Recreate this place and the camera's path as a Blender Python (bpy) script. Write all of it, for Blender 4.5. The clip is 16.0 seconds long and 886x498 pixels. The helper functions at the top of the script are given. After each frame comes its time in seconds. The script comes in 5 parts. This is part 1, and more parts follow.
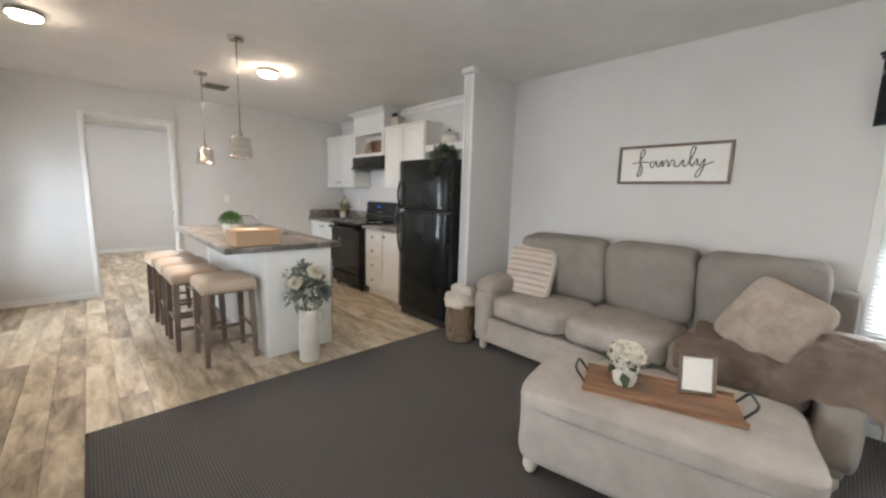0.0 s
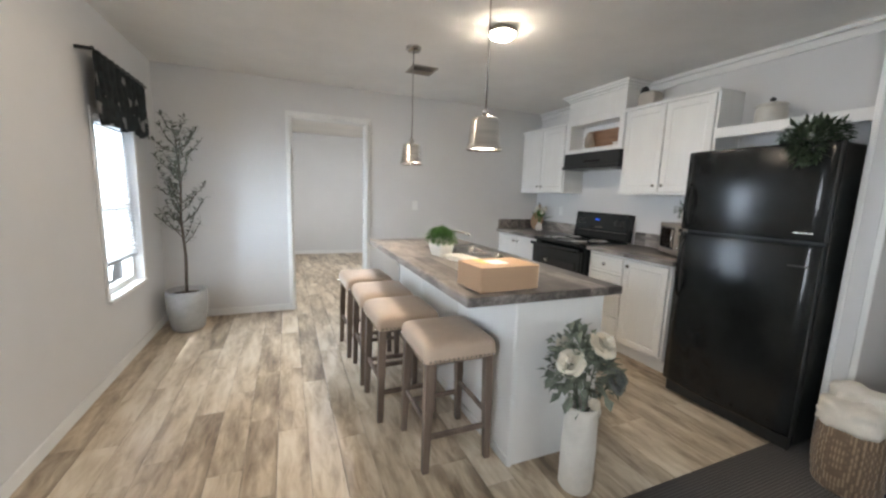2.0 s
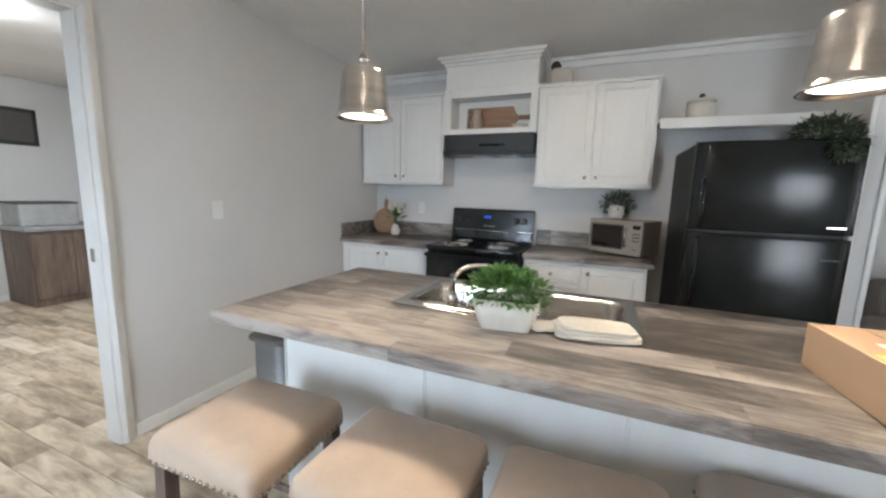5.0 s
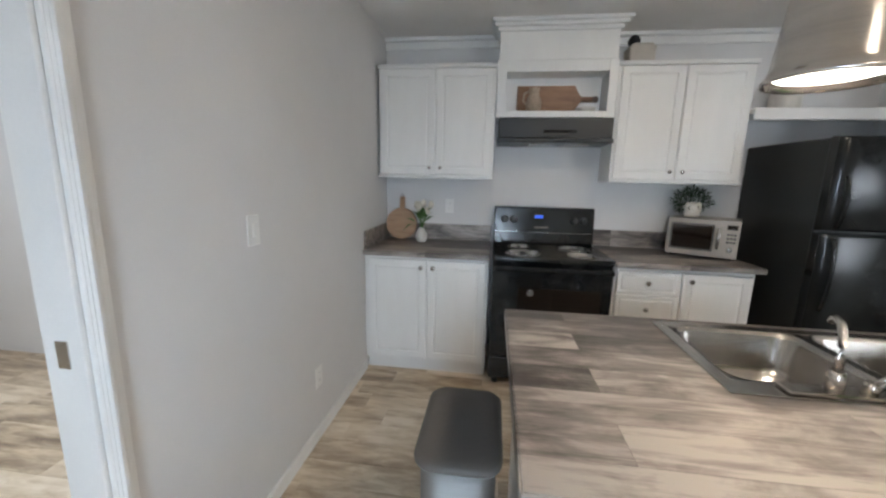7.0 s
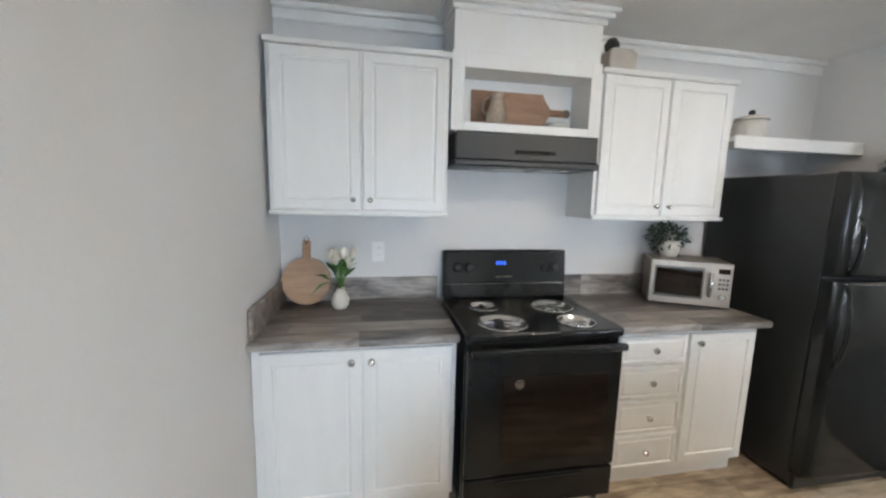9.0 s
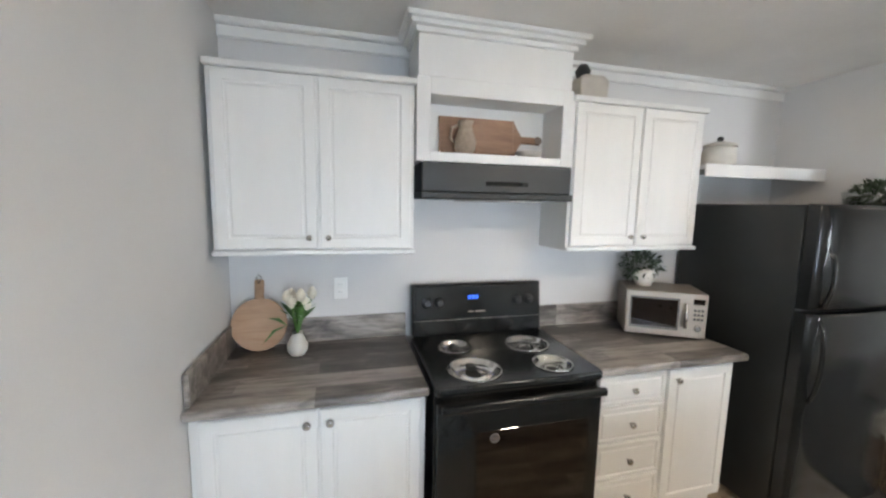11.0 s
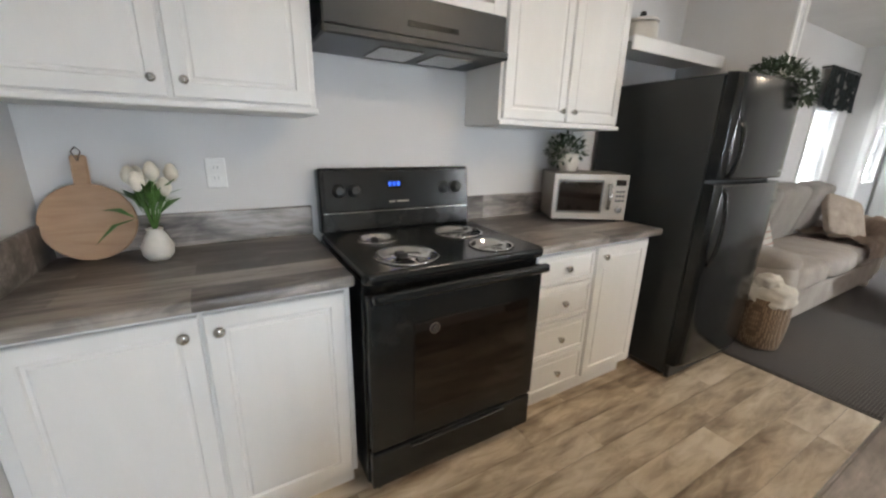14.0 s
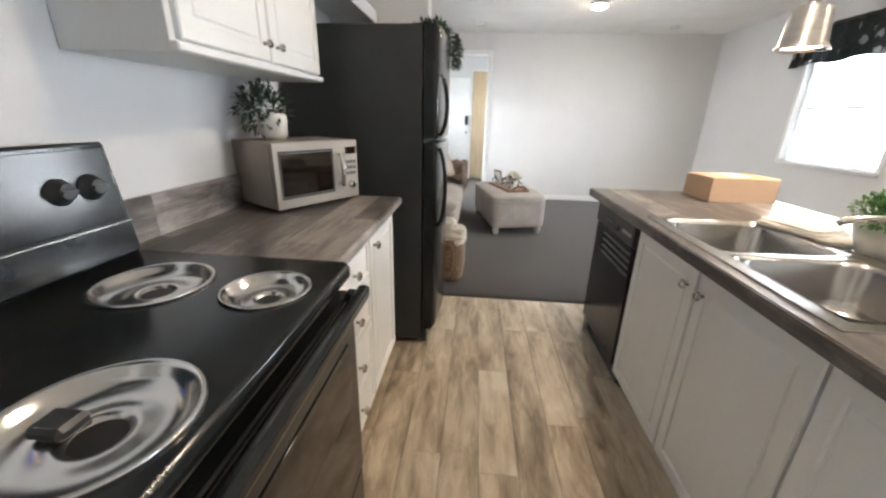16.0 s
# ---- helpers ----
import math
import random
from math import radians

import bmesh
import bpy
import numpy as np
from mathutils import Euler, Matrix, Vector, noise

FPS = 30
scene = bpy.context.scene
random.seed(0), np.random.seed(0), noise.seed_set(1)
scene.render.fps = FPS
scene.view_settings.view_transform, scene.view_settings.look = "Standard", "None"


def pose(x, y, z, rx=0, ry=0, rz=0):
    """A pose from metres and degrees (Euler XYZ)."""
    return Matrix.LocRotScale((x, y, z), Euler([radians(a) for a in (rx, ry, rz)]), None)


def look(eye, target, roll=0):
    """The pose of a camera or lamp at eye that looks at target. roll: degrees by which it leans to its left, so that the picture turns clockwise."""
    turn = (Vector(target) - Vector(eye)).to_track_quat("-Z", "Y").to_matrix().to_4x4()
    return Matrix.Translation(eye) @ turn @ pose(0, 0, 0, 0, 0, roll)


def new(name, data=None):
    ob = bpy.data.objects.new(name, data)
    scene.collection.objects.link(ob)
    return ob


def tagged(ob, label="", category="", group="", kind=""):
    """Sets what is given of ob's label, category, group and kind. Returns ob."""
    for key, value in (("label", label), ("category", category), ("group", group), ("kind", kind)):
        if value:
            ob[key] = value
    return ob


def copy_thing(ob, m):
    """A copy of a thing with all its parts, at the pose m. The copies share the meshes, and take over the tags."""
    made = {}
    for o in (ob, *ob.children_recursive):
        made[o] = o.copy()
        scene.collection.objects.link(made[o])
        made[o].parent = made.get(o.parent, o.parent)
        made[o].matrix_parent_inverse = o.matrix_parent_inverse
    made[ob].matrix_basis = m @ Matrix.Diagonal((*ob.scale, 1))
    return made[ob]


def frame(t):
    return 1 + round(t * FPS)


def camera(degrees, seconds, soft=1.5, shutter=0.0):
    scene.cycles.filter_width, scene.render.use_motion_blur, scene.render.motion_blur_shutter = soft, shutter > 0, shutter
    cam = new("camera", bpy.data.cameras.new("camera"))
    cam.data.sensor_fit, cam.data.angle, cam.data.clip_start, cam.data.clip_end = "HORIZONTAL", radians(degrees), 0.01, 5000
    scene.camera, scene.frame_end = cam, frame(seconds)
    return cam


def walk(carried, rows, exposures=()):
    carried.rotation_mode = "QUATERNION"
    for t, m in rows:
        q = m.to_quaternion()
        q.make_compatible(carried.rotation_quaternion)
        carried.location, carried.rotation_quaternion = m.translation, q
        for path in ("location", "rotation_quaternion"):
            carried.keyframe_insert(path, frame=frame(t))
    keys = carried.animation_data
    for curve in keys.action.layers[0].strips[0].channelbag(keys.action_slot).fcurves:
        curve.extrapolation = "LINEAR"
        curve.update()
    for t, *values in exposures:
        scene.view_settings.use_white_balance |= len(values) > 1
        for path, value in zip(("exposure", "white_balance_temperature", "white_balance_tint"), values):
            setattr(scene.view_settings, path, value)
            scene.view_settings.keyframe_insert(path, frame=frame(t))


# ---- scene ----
cam = camera(99.6, 16.0, soft=2.4)
PATH = [
    (0, (0.676, 0.448, 1.334), (2.035, 1.887, 1.049), 1.7),
    (0.5, (0.686, 0.854, 1.344), (1.909, 2.411, 1.059), 2.1),
    (1, (0.708, 1.251, 1.345), (1.754, 2.931, 1.052), 2.2),
    (1.5, (0.681, 1.625, 1.353), (1.511, 3.421, 1.059), 1.9),
    (2, (0.639, 2.01, 1.35), (1.404, 3.835, 1.06), 2.0),
    (2.5, (0.593, 2.41, 1.369), (1.354, 4.236, 1.078), 1.9),
    (3, (0.504, 2.787, 1.357), (1.513, 4.492, 1.087), 1.9),
    (3.5, (0.444, 3.165, 1.339), (1.709, 4.69, 1.067), 1.6),
    (6, (0.55, 4.918, 1.364), (2.484, 5.328, 1.062), 1.4),
    (6.5, (0.621, 5.265, 1.382), (2.562, 5.63, 1.067), 1.1),
    (7, (0.814, 5.546, 1.401), (2.764, 5.799, 1.037), 1.3),
    (7.5, (1.081, 5.702, 1.474), (3.039, 5.863, 1.099), 1.0),
    (8, (1.347, 5.857, 1.5), (3.309, 5.762, 1.127), 1.0),
    (10.5, (1.928, 5.946, 1.593), (3.862, 5.5, 1.351), 1.6),
    (11, (1.874, 5.863, 1.646), (3.797, 5.368, 1.406), 1.1),
    (11.5, (1.821, 5.773, 1.618), (3.613, 4.9, 1.453), 1.2),
    (12, (1.794, 5.707, 1.608), (3.386, 4.508, 1.441), 1.1),
    (12.5, (1.847, 5.725, 1.624), (3.307, 4.374, 1.415), 2.0),
    (13, (1.898, 5.803, 1.526), (3.385, 4.478, 1.346), 1.5),
    (13.5, (1.976, 5.867, 1.405), (3.614, 4.756, 1.114), 1.2),
    (13.6, (2.007, 5.875, 1.395), (3.663, 4.807, 1.053), 1.0),
    (14, (2.157, 5.868, 1.33), (3.821, 4.906, 0.777), 1.4),
    (14.5, (2.35, 5.838, 1.259), (3.991, 4.896, 0.613), 1.2),
    (15, (2.585, 5.815, 1.26), (3.982, 4.55, 0.59), 1.3),
    (15.4, (2.729, 5.742, 1.251), (3.685, 4.123, 0.568), 1.6),
    (15.5, (2.756, 5.711, 1.253), (3.604, 4.032, 0.575), 1.3),
    (16, (2.915, 5.648, 1.284), (3.065, 3.769, 0.615), 1.4),
]
EXPOSURE = (
    (0.0, -0.17, 6750, 12), (1.5, -0.3, 6400, 11), (2.5, -0.34, 6450, 11), (3.5, -0.36, 6450, 11), (6.0, -0.40, 6200, 10), (7.0, -0.5, 6280, 11), (8.0, -0.16, 6200, 10),
    (10.5, 0.17, 6270, 11), (11.0, 0.2, 6300, 11), (12.0, -0.06, 6320, 11), (13.0, -0.2, 6350, 12), (14.0, -0.04, 6650, 12), (15.0, 0.2, 6600, 12), (16.0, 0.36, 6500, 12),
)
walk(cam, [(t, look(eye, target, roll)) for t, eye, target, roll in PATH], EXPOSURE)

# ---- light ----
world = bpy.data.worlds.new("sky")
scene.world = world
world.use_nodes = True
wn = world.node_tree.nodes
sky = wn.new("ShaderNodeTexSky")
sky.sky_type, sky.sun_disc = "NISHITA", False
sky.sun_elevation, sky.sun_rotation = radians(62), radians(260)
world.node_tree.links.new(sky.outputs["Color"], wn["Background"].inputs["Color"])
wn["Background"].inputs["Strength"].default_value = 0.12


def lamp(name, kind, m, energy, color=(1, 1, 1), size=0.1, size_y=None, angle=None):
    data = bpy.data.lights.new(name, kind)
    data.energy, data.color = energy, color
    if kind == "AREA":
        data.spread = angle or math.pi
        data.shape, data.size, data.size_y = "RECTANGLE", size, size_y or size
    elif kind == "SUN":
        data.angle = angle
    else:
        data.shadow_soft_size = size
        if kind == "SPOT":
            data.spot_size, data.spot_blend = angle, 0.7
    ob = new(name, data)
    ob.matrix_world = m
    return ob


DAY = (0.86, 0.94, 1.0)
WARM = (1.0, 0.84, 0.65)
lamp("sun", "SUN", look((-4.5, 3.2, 9), (0, 4, 0)), 3.0, (1, 0.95, 0.88), angle=radians(0.6))
lamp("window_daylight", "AREA", look((-0.66, 5.51, 1.15), (1, 5.45, 0.95)), 58, (0.70, 0.85, 1.0), 0.68, 1.2, angle=radians(165))
lamp("window_daylight", "AREA", look((-0.66, 1.55, 1.45), (1, 1.55, 1.3)), 78, DAY, 1.1, 1.1)
lamp("window_daylight", "AREA", look((4.06, -0.05, 1.18), (0, -0.05, 1.18)), 54, DAY, 0.64, 1.2)
lamp("window_daylight", "AREA", look((4.06, -2.25, 1.3), (2.6, -1.2, 1.2)), 80, DAY, 0.44, 0.76, angle=radians(120))
DOMES = ((2.02, 4.39, 265), (0.455, 4.34, 110), (1.68, 0.87, 165))
PENDANTS = ((1.58, 3.76), (1.58, 4.985))
for px, py in PENDANTS:
    lamp("pendant_bulb", "SPOT", look((px, py, 1.588), (px, py + 0.001, 0)), 34, WARM, 0.03, angle=radians(140))

# ---- materials ----


def nodes_of(name):
    m = bpy.data.materials.new(name)
    m.use_nodes = True
    nt = m.node_tree
    return m, nt, nt.nodes["Principled BSDF"]


def add(nt, kind, **values):
    n = nt.nodes.new(kind)
    for k, v in values.items():
        n.inputs[k].default_value = v
    return n


def ramp(nt, stops):
    r = nt.nodes.new("ShaderNodeValToRGB")
    e = r.color_ramp.elements
    while len(e) < len(stops):
        e.new(0.5)
    for el, (p, c) in zip(e, stops):
        el.position, el.color = p, (*c, 1)
    return r


def coords(nt, stretch=(1, 1, 1)):
    c, mp = nt.nodes.new("ShaderNodeTexCoord"), nt.nodes.new("ShaderNodeMapping")
    mp.inputs["Scale"].default_value = stretch
    nt.links.new(c.outputs["Object"], mp.inputs["Vector"])
    return mp.outputs["Vector"]


def surface(name, base, rough=0.5, metal=0.0, var=0.06, scale=3.0, bump=0.1, grain=120.0, stretch=(1, 1, 1), coat=0.0, wear=0.08, gloss=0.5):
    """A painted, woven or metal surface: broad tone changes, fine grain, uneven gloss."""
    m, nt, p = nodes_of(name)
    v = coords(nt, stretch)
    broad = add(nt, "ShaderNodeTexNoise", Scale=scale, Detail=4.0, Roughness=0.6)
    fine = add(nt, "ShaderNodeTexNoise", Scale=grain, Detail=3.0, Roughness=0.6)
    for n in (broad, fine):
        nt.links.new(v, n.inputs["Vector"])
    lo = tuple(max(0, c * (1 - var * 2)) for c in base)
    hi = tuple(min(1, c * (1 + var * 1.2)) for c in base)
    r = ramp(nt, ((0.3, lo), (0.7, hi)))
    mix = nt.nodes.new("ShaderNodeMix")
    mix.data_type, mix.blend_type = "RGBA", "MULTIPLY"
    mix.inputs[0].default_value = 1.0
    g = ramp(nt, ((0.3, (1 - var,) * 3), (0.7, (1, 1, 1))))
    nt.links.new(broad.outputs["Fac"], r.inputs["Fac"])
    nt.links.new(fine.outputs["Fac"], g.inputs["Fac"])
    nt.links.new(r.outputs["Color"], mix.inputs[6])
    nt.links.new(g.outputs["Color"], mix.inputs[7])
    nt.links.new(mix.outputs[2], p.inputs["Base Color"])
    mr = add(nt, "ShaderNodeMapRange")
    mr.inputs["To Min"].default_value, mr.inputs["To Max"].default_value = max(0.02, rough - wear), min(1, rough + wear)
    nt.links.new(broad.outputs["Fac"], mr.inputs["Value"])
    nt.links.new(mr.outputs["Result"], p.inputs["Roughness"])
    p.inputs["Metallic"].default_value = metal
    p.inputs["Coat Weight"].default_value = coat
    p.inputs["Specular IOR Level"].default_value = gloss
    if bump:
        b = add(nt, "ShaderNodeBump", Strength=bump, Distance=0.004)
        nt.links.new(fine.outputs["Fac"], b.inputs["Height"])
        nt.links.new(b.outputs["Normal"], p.inputs["Normal"])
    return m


def wood(name, stops, rough=0.45, stretch=(14, 1.6, 14), scale=2.2, per_piece=0.0, bump=0.12, blotch=0.35):
    """Grain drawn out along local y; per_piece shifts the tone from plank to plank."""
    m, nt, p = nodes_of(name)
    v = coords(nt, stretch)
    info = nt.nodes.new("ShaderNodeObjectInfo")
    off = nt.nodes.new("ShaderNodeVectorMath")
    off.operation = "SCALE"
    off.inputs[0].default_value = (37.0, 91.0, 53.0)
    nt.links.new(info.outputs["Random"], off.inputs["Scale"])
    addv = nt.nodes.new("ShaderNodeVectorMath")
    nt.links.new(v, addv.inputs[0])
    if per_piece:
        nt.links.new(off.outputs["Vector"], addv.inputs[1])
    n1 = add(nt, "ShaderNodeTexNoise", Scale=scale, Detail=7.0, Roughness=0.62, Distortion=0.7)
    n2 = add(nt, "ShaderNodeTexNoise", Scale=scale * 0.45, Detail=3.0, Roughness=0.5)
    for n in (n1, n2):
        nt.links.new(addv.outputs["Vector"], n.inputs["Vector"])
    m1 = nt.nodes.new("ShaderNodeMath")
    m1.operation = "MULTIPLY_ADD"
    nt.links.new(n2.outputs["Fac"], m1.inputs[0])
    m1.inputs[1].default_value = blotch * 2
    nt.links.new(n1.outputs["Fac"], m1.inputs[2])
    m2 = nt.nodes.new("ShaderNodeMath")
    m2.operation = "MULTIPLY_ADD"
    nt.links.new(info.outputs["Random"], m2.inputs[0])
    m2.inputs[1].default_value = per_piece
    nt.links.new(m1.outputs["Value"], m2.inputs[2])
    sub = nt.nodes.new("ShaderNodeMath")
    sub.operation = "SUBTRACT"
    nt.links.new(m2.outputs["Value"], sub.inputs[0])
    sub.inputs[1].default_value = blotch + per_piece / 2
    r = ramp(nt, stops)
    nt.links.new(sub.outputs["Value"], r.inputs["Fac"])
    nt.links.new(r.outputs["Color"], p.inputs["Base Color"])
    mr = add(nt, "ShaderNodeMapRange")
    mr.inputs["To Min"].default_value, mr.inputs["To Max"].default_value = rough - 0.08, rough + 0.14
    nt.links.new(n1.outputs["Fac"], mr.inputs["Value"])
    nt.links.new(mr.outputs["Result"], p.inputs["Roughness"])
    b = add(nt, "ShaderNodeBump", Strength=bump, Distance=0.003)
    nt.links.new(n1.outputs["Fac"], b.inputs["Height"])
    nt.links.new(b.outputs["Normal"], p.inputs["Normal"])
    return m


def weave(name, a, b, scale=180.0, rough=0.95, strength=0.6, tone=0.25):
    """Cloth or carpet: crossed threads in relief, with a broader mottling."""
    m, nt, p = nodes_of(name)
    v = coords(nt)
    w1 = add(nt, "ShaderNodeTexWave", Scale=scale / 6.3, Distortion=0.6, Detail=1.0)
    w2 = add(nt, "ShaderNodeTexWave", Scale=scale / 6.3, Distortion=0.6, Detail=1.0)
    w1.bands_direction, w2.bands_direction = "X", "Y"
    n = add(nt, "ShaderNodeTexNoise", Scale=4.0, Detail=5.0, Roughness=0.65)
    for t in (w1, w2, n):
        nt.links.new(v, t.inputs["Vector"])
    mul = nt.nodes.new("ShaderNodeMath")
    mul.operation = "MULTIPLY"
    nt.links.new(w1.outputs["Fac"], mul.inputs[0])
    nt.links.new(w2.outputs["Fac"], mul.inputs[1])
    mx = nt.nodes.new("ShaderNodeMath")
    mx.operation = "MULTIPLY_ADD"
    nt.links.new(n.outputs["Fac"], mx.inputs[0])
    mx.inputs[1].default_value = tone
    nt.links.new(mul.outputs["Value"], mx.inputs[2])
    r = ramp(nt, ((0.05, a), (0.75, b)))
    nt.links.new(mx.outputs["Value"], r.inputs["Fac"])
    nt.links.new(r.outputs["Color"], p.inputs["Base Color"])
    p.inputs["Roughness"].default_value = rough
    p.inputs["Sheen Weight"].default_value = 0.15
    bp = add(nt, "ShaderNodeBump", Strength=strength, Distance=0.003)
    nt.links.new(mul.outputs["Value"], bp.inputs["Height"])
    nt.links.new(bp.outputs["Normal"], p.inputs["Normal"])
    return m


def plank_laminate(name):
    """Printed board-look laminate: rows of boards in different greys along y, each with its own grain and stains."""
    m, nt, p = nodes_of(name)
    v = coords(nt)
    turn = nt.nodes.new("ShaderNodeMapping")
    turn.inputs["Rotation"].default_value = (0, 0, radians(90))
    nt.links.new(v, turn.inputs["Vector"])
    boards = add(nt, "ShaderNodeTexBrick", Scale=1.0, Bias=0.0)
    boards.offset, boards.squash = 0.37, 1.0
    for k, c in (("Color1", 0.0), ("Color2", 1.0), ("Mortar", 0.4)):
        boards.inputs[k].default_value = (c, c, c, 1)
    boards.inputs["Mortar Size"].default_value = 0.0006
    boards.inputs["Brick Width"].default_value = 0.83
    boards.inputs["Row Height"].default_value = 0.118
    nt.links.new(turn.outputs["Vector"], boards.inputs["Vector"])
    shift = nt.nodes.new("ShaderNodeVectorMath")
    shift.operation = "MULTIPLY_ADD"
    shift.inputs[1].default_value = (3.1, 7.7, 0.0)
    nt.links.new(boards.outputs["Color"], shift.inputs[0])
    nt.links.new(v, shift.inputs[2])
    total = boards.outputs["Color"]
    grain = None
    weights = []
    for stretch, scale, detail, weight in (((16, 1.6, 16), 1.9, 8.0, 1.0), ((55, 2.5, 55), 1.5, 4.0, 0.45), ((3.0, 1.1, 3.0), 3.4, 6.0, 1.45)):
        mp = nt.nodes.new("ShaderNodeMapping")
        mp.inputs["Scale"].default_value = stretch
        nt.links.new(shift.outputs["Vector"], mp.inputs["Vector"])
        n = add(nt, "ShaderNodeTexNoise", Scale=scale, Detail=detail, Roughness=0.62, Distortion=0.9)
        nt.links.new(mp.outputs["Vector"], n.inputs["Vector"])
        grain = grain or n
        ma = nt.nodes.new("ShaderNodeMath")
        ma.operation = "MULTIPLY_ADD"
        nt.links.new(n.outputs["Fac"], ma.inputs[0])
        ma.inputs[1].default_value = weight
        weights.append(weight)
        if len(weights) == 1:
            first = nt.nodes.new("ShaderNodeMath")
            first.operation = "MULTIPLY"
            nt.links.new(total, first.inputs[0])
            first.inputs[1].default_value = 0.62
            total = first.outputs["Value"]
        nt.links.new(total, ma.inputs[2])
        total = ma.outputs["Value"]
    mr = add(nt, "ShaderNodeMapRange")
    mr.inputs["From Min"].default_value, mr.inputs["From Max"].default_value = 1.34, 2.2
    nt.links.new(total, mr.inputs["Value"])
    r = ramp(nt, ((0.06, (0.050, 0.043, 0.040)), (0.34, (0.100, 0.088, 0.080)), (0.56, (0.170, 0.150, 0.137)), (0.92, (0.34, 0.305, 0.275))))
    nt.links.new(mr.outputs["Result"], r.inputs["Fac"])
    nt.links.new(r.outputs["Color"], p.inputs["Base Color"])
    rough = add(nt, "ShaderNodeMapRange")
    rough.inputs["To Min"].default_value, rough.inputs["To Max"].default_value = 0.24, 0.44
    nt.links.new(grain.outputs["Fac"], rough.inputs["Value"])
    nt.links.new(rough.outputs["Result"], p.inputs["Roughness"])
    b = add(nt, "ShaderNodeBump", Strength=0.08, Distance=0.002)
    nt.links.new(grain.outputs["Fac"], b.inputs["Height"])
    nt.links.new(b.outputs["Normal"], p.inputs["Normal"])
    return m


def printed_cloth(name, ground, print_tone):
    """Dark curtain cloth with scattered pale leaf prints."""
    m = surface(name, ground, 0.92, var=0.3, scale=14, bump=0.3, grain=120)
    nt = m.node_tree
    p = nt.nodes["Principled BSDF"]
    base = p.inputs["Base Color"].links[0].from_socket
    cells = add(nt, "ShaderNodeTexVoronoi", Scale=6.5, Randomness=0.9)
    warp = add(nt, "ShaderNodeTexNoise", Scale=22.0, Detail=2.0)
    v = coords(nt, (0.4, 1.5, 1.0))
    nt.links.new(v, cells.inputs["Vector"])
    nt.links.new(v, warp.inputs["Vector"])
    s = nt.nodes.new("ShaderNodeMath")
    s.operation = "MULTIPLY_ADD"
    nt.links.new(warp.outputs["Fac"], s.inputs[0])
    s.inputs[1].default_value = 0.55
    nt.links.new(cells.outputs["Distance"], s.inputs[2])
    edge = ramp(nt, ((0.50, (0.75, 0.75, 0.75)), (0.57, (0, 0, 0))))
    nt.links.new(s.outputs["Value"], edge.inputs["Fac"])
    mix = nt.nodes.new("ShaderNodeMix")
    mix.data_type = "RGBA"
    nt.links.new(edge.outputs["Color"], mix.inputs[0])
    nt.links.new(base, mix.inputs[6])
    mix.inputs[7].default_value = (*print_tone, 1)
    nt.links.new(mix.outputs[2], p.inputs["Base Color"])
    return m


def spun_metal(name, base, rough):
    """Turned metal, brushed round its axis, so that highlights draw out along it."""
    m = surface(name, base, rough, 1.0, var=0.08, bump=0.02, grain=90, stretch=(1, 1, 14))
    nt = m.node_tree
    p = nt.nodes["Principled BSDF"]
    p.inputs["Anisotropic"].default_value = 0.4
    t = nt.nodes.new("ShaderNodeTangent")
    t.direction_type, t.axis = "RADIAL", "Z"
    nt.links.new(t.outputs["Tangent"], p.inputs["Tangent"])
    return m


def glowing(name, color, strength):
    m, nt, p = nodes_of(name)
    p.inputs["Base Color"].default_value = (*(0.9 * c for c in color), 1)
    p.inputs["Emission Color"].default_value = (*color, 1)
    p.inputs["Emission Strength"].default_value = strength
    return m


def clear(name, tint=(1, 1, 1), rough=0.0):
    m, nt, p = nodes_of(name)
    p.inputs["Base Color"].default_value = (*tint, 1)
    p.inputs["Transmission Weight"].default_value = 1
    p.inputs["Roughness"].default_value = rough
    p.inputs["IOR"].default_value = 1.45
    return m


WALL = surface("wall_paint", (0.66, 0.655, 0.65), 0.85, var=0.025, scale=1.2, bump=0.12, grain=220)
CEIL = surface("ceiling_texture", (0.80, 0.78, 0.745), 0.95, var=0.03, scale=2, bump=0.5, grain=90)
TRIM = surface("white_trim", (0.78, 0.78, 0.765), 0.45, var=0.03, bump=0.04)
CABINET = surface("white_cabinet_wrap", (0.765, 0.76, 0.74), 0.42, var=0.016, scale=2, bump=0.06, grain=60, stretch=(4, 4, 1))
FLOORWOOD = wood("floor_planks", ((0.10, (0.17, 0.128, 0.088)), (0.36, (0.36, 0.282, 0.198)), (0.58, (0.54, 0.447, 0.328)), (0.84, (0.69, 0.61, 0.495))), 0.36, stretch=(10, 2.3, 10), per_piece=0.36, blotch=0.6)
LAMINATE = plank_laminate("worktop_laminate")
CARPET = weave("loop_carpet", (0.022, 0.018, 0.016), (0.080, 0.067, 0.060), 140, strength=0.8)
BLACK = surface("black_appliance", (0.013, 0.0145, 0.015), 0.17, var=0.2, bump=0.03, grain=300, wear=0.05, gloss=0.42)
FRIDGEBLACK = surface("black_fridge_door", (0.014, 0.0155, 0.016), 0.17, var=0.2, bump=0.03, grain=260, wear=0.05, gloss=0.32)
BLACKMATT = surface("black_plastic", (0.018, 0.0195, 0.020), 0.42, var=0.15, bump=0.05)
GLASSBLACK = surface("oven_glass", (0.012, 0.008, 0.006), 0.05, var=0.1, bump=0.0, wear=0.02)
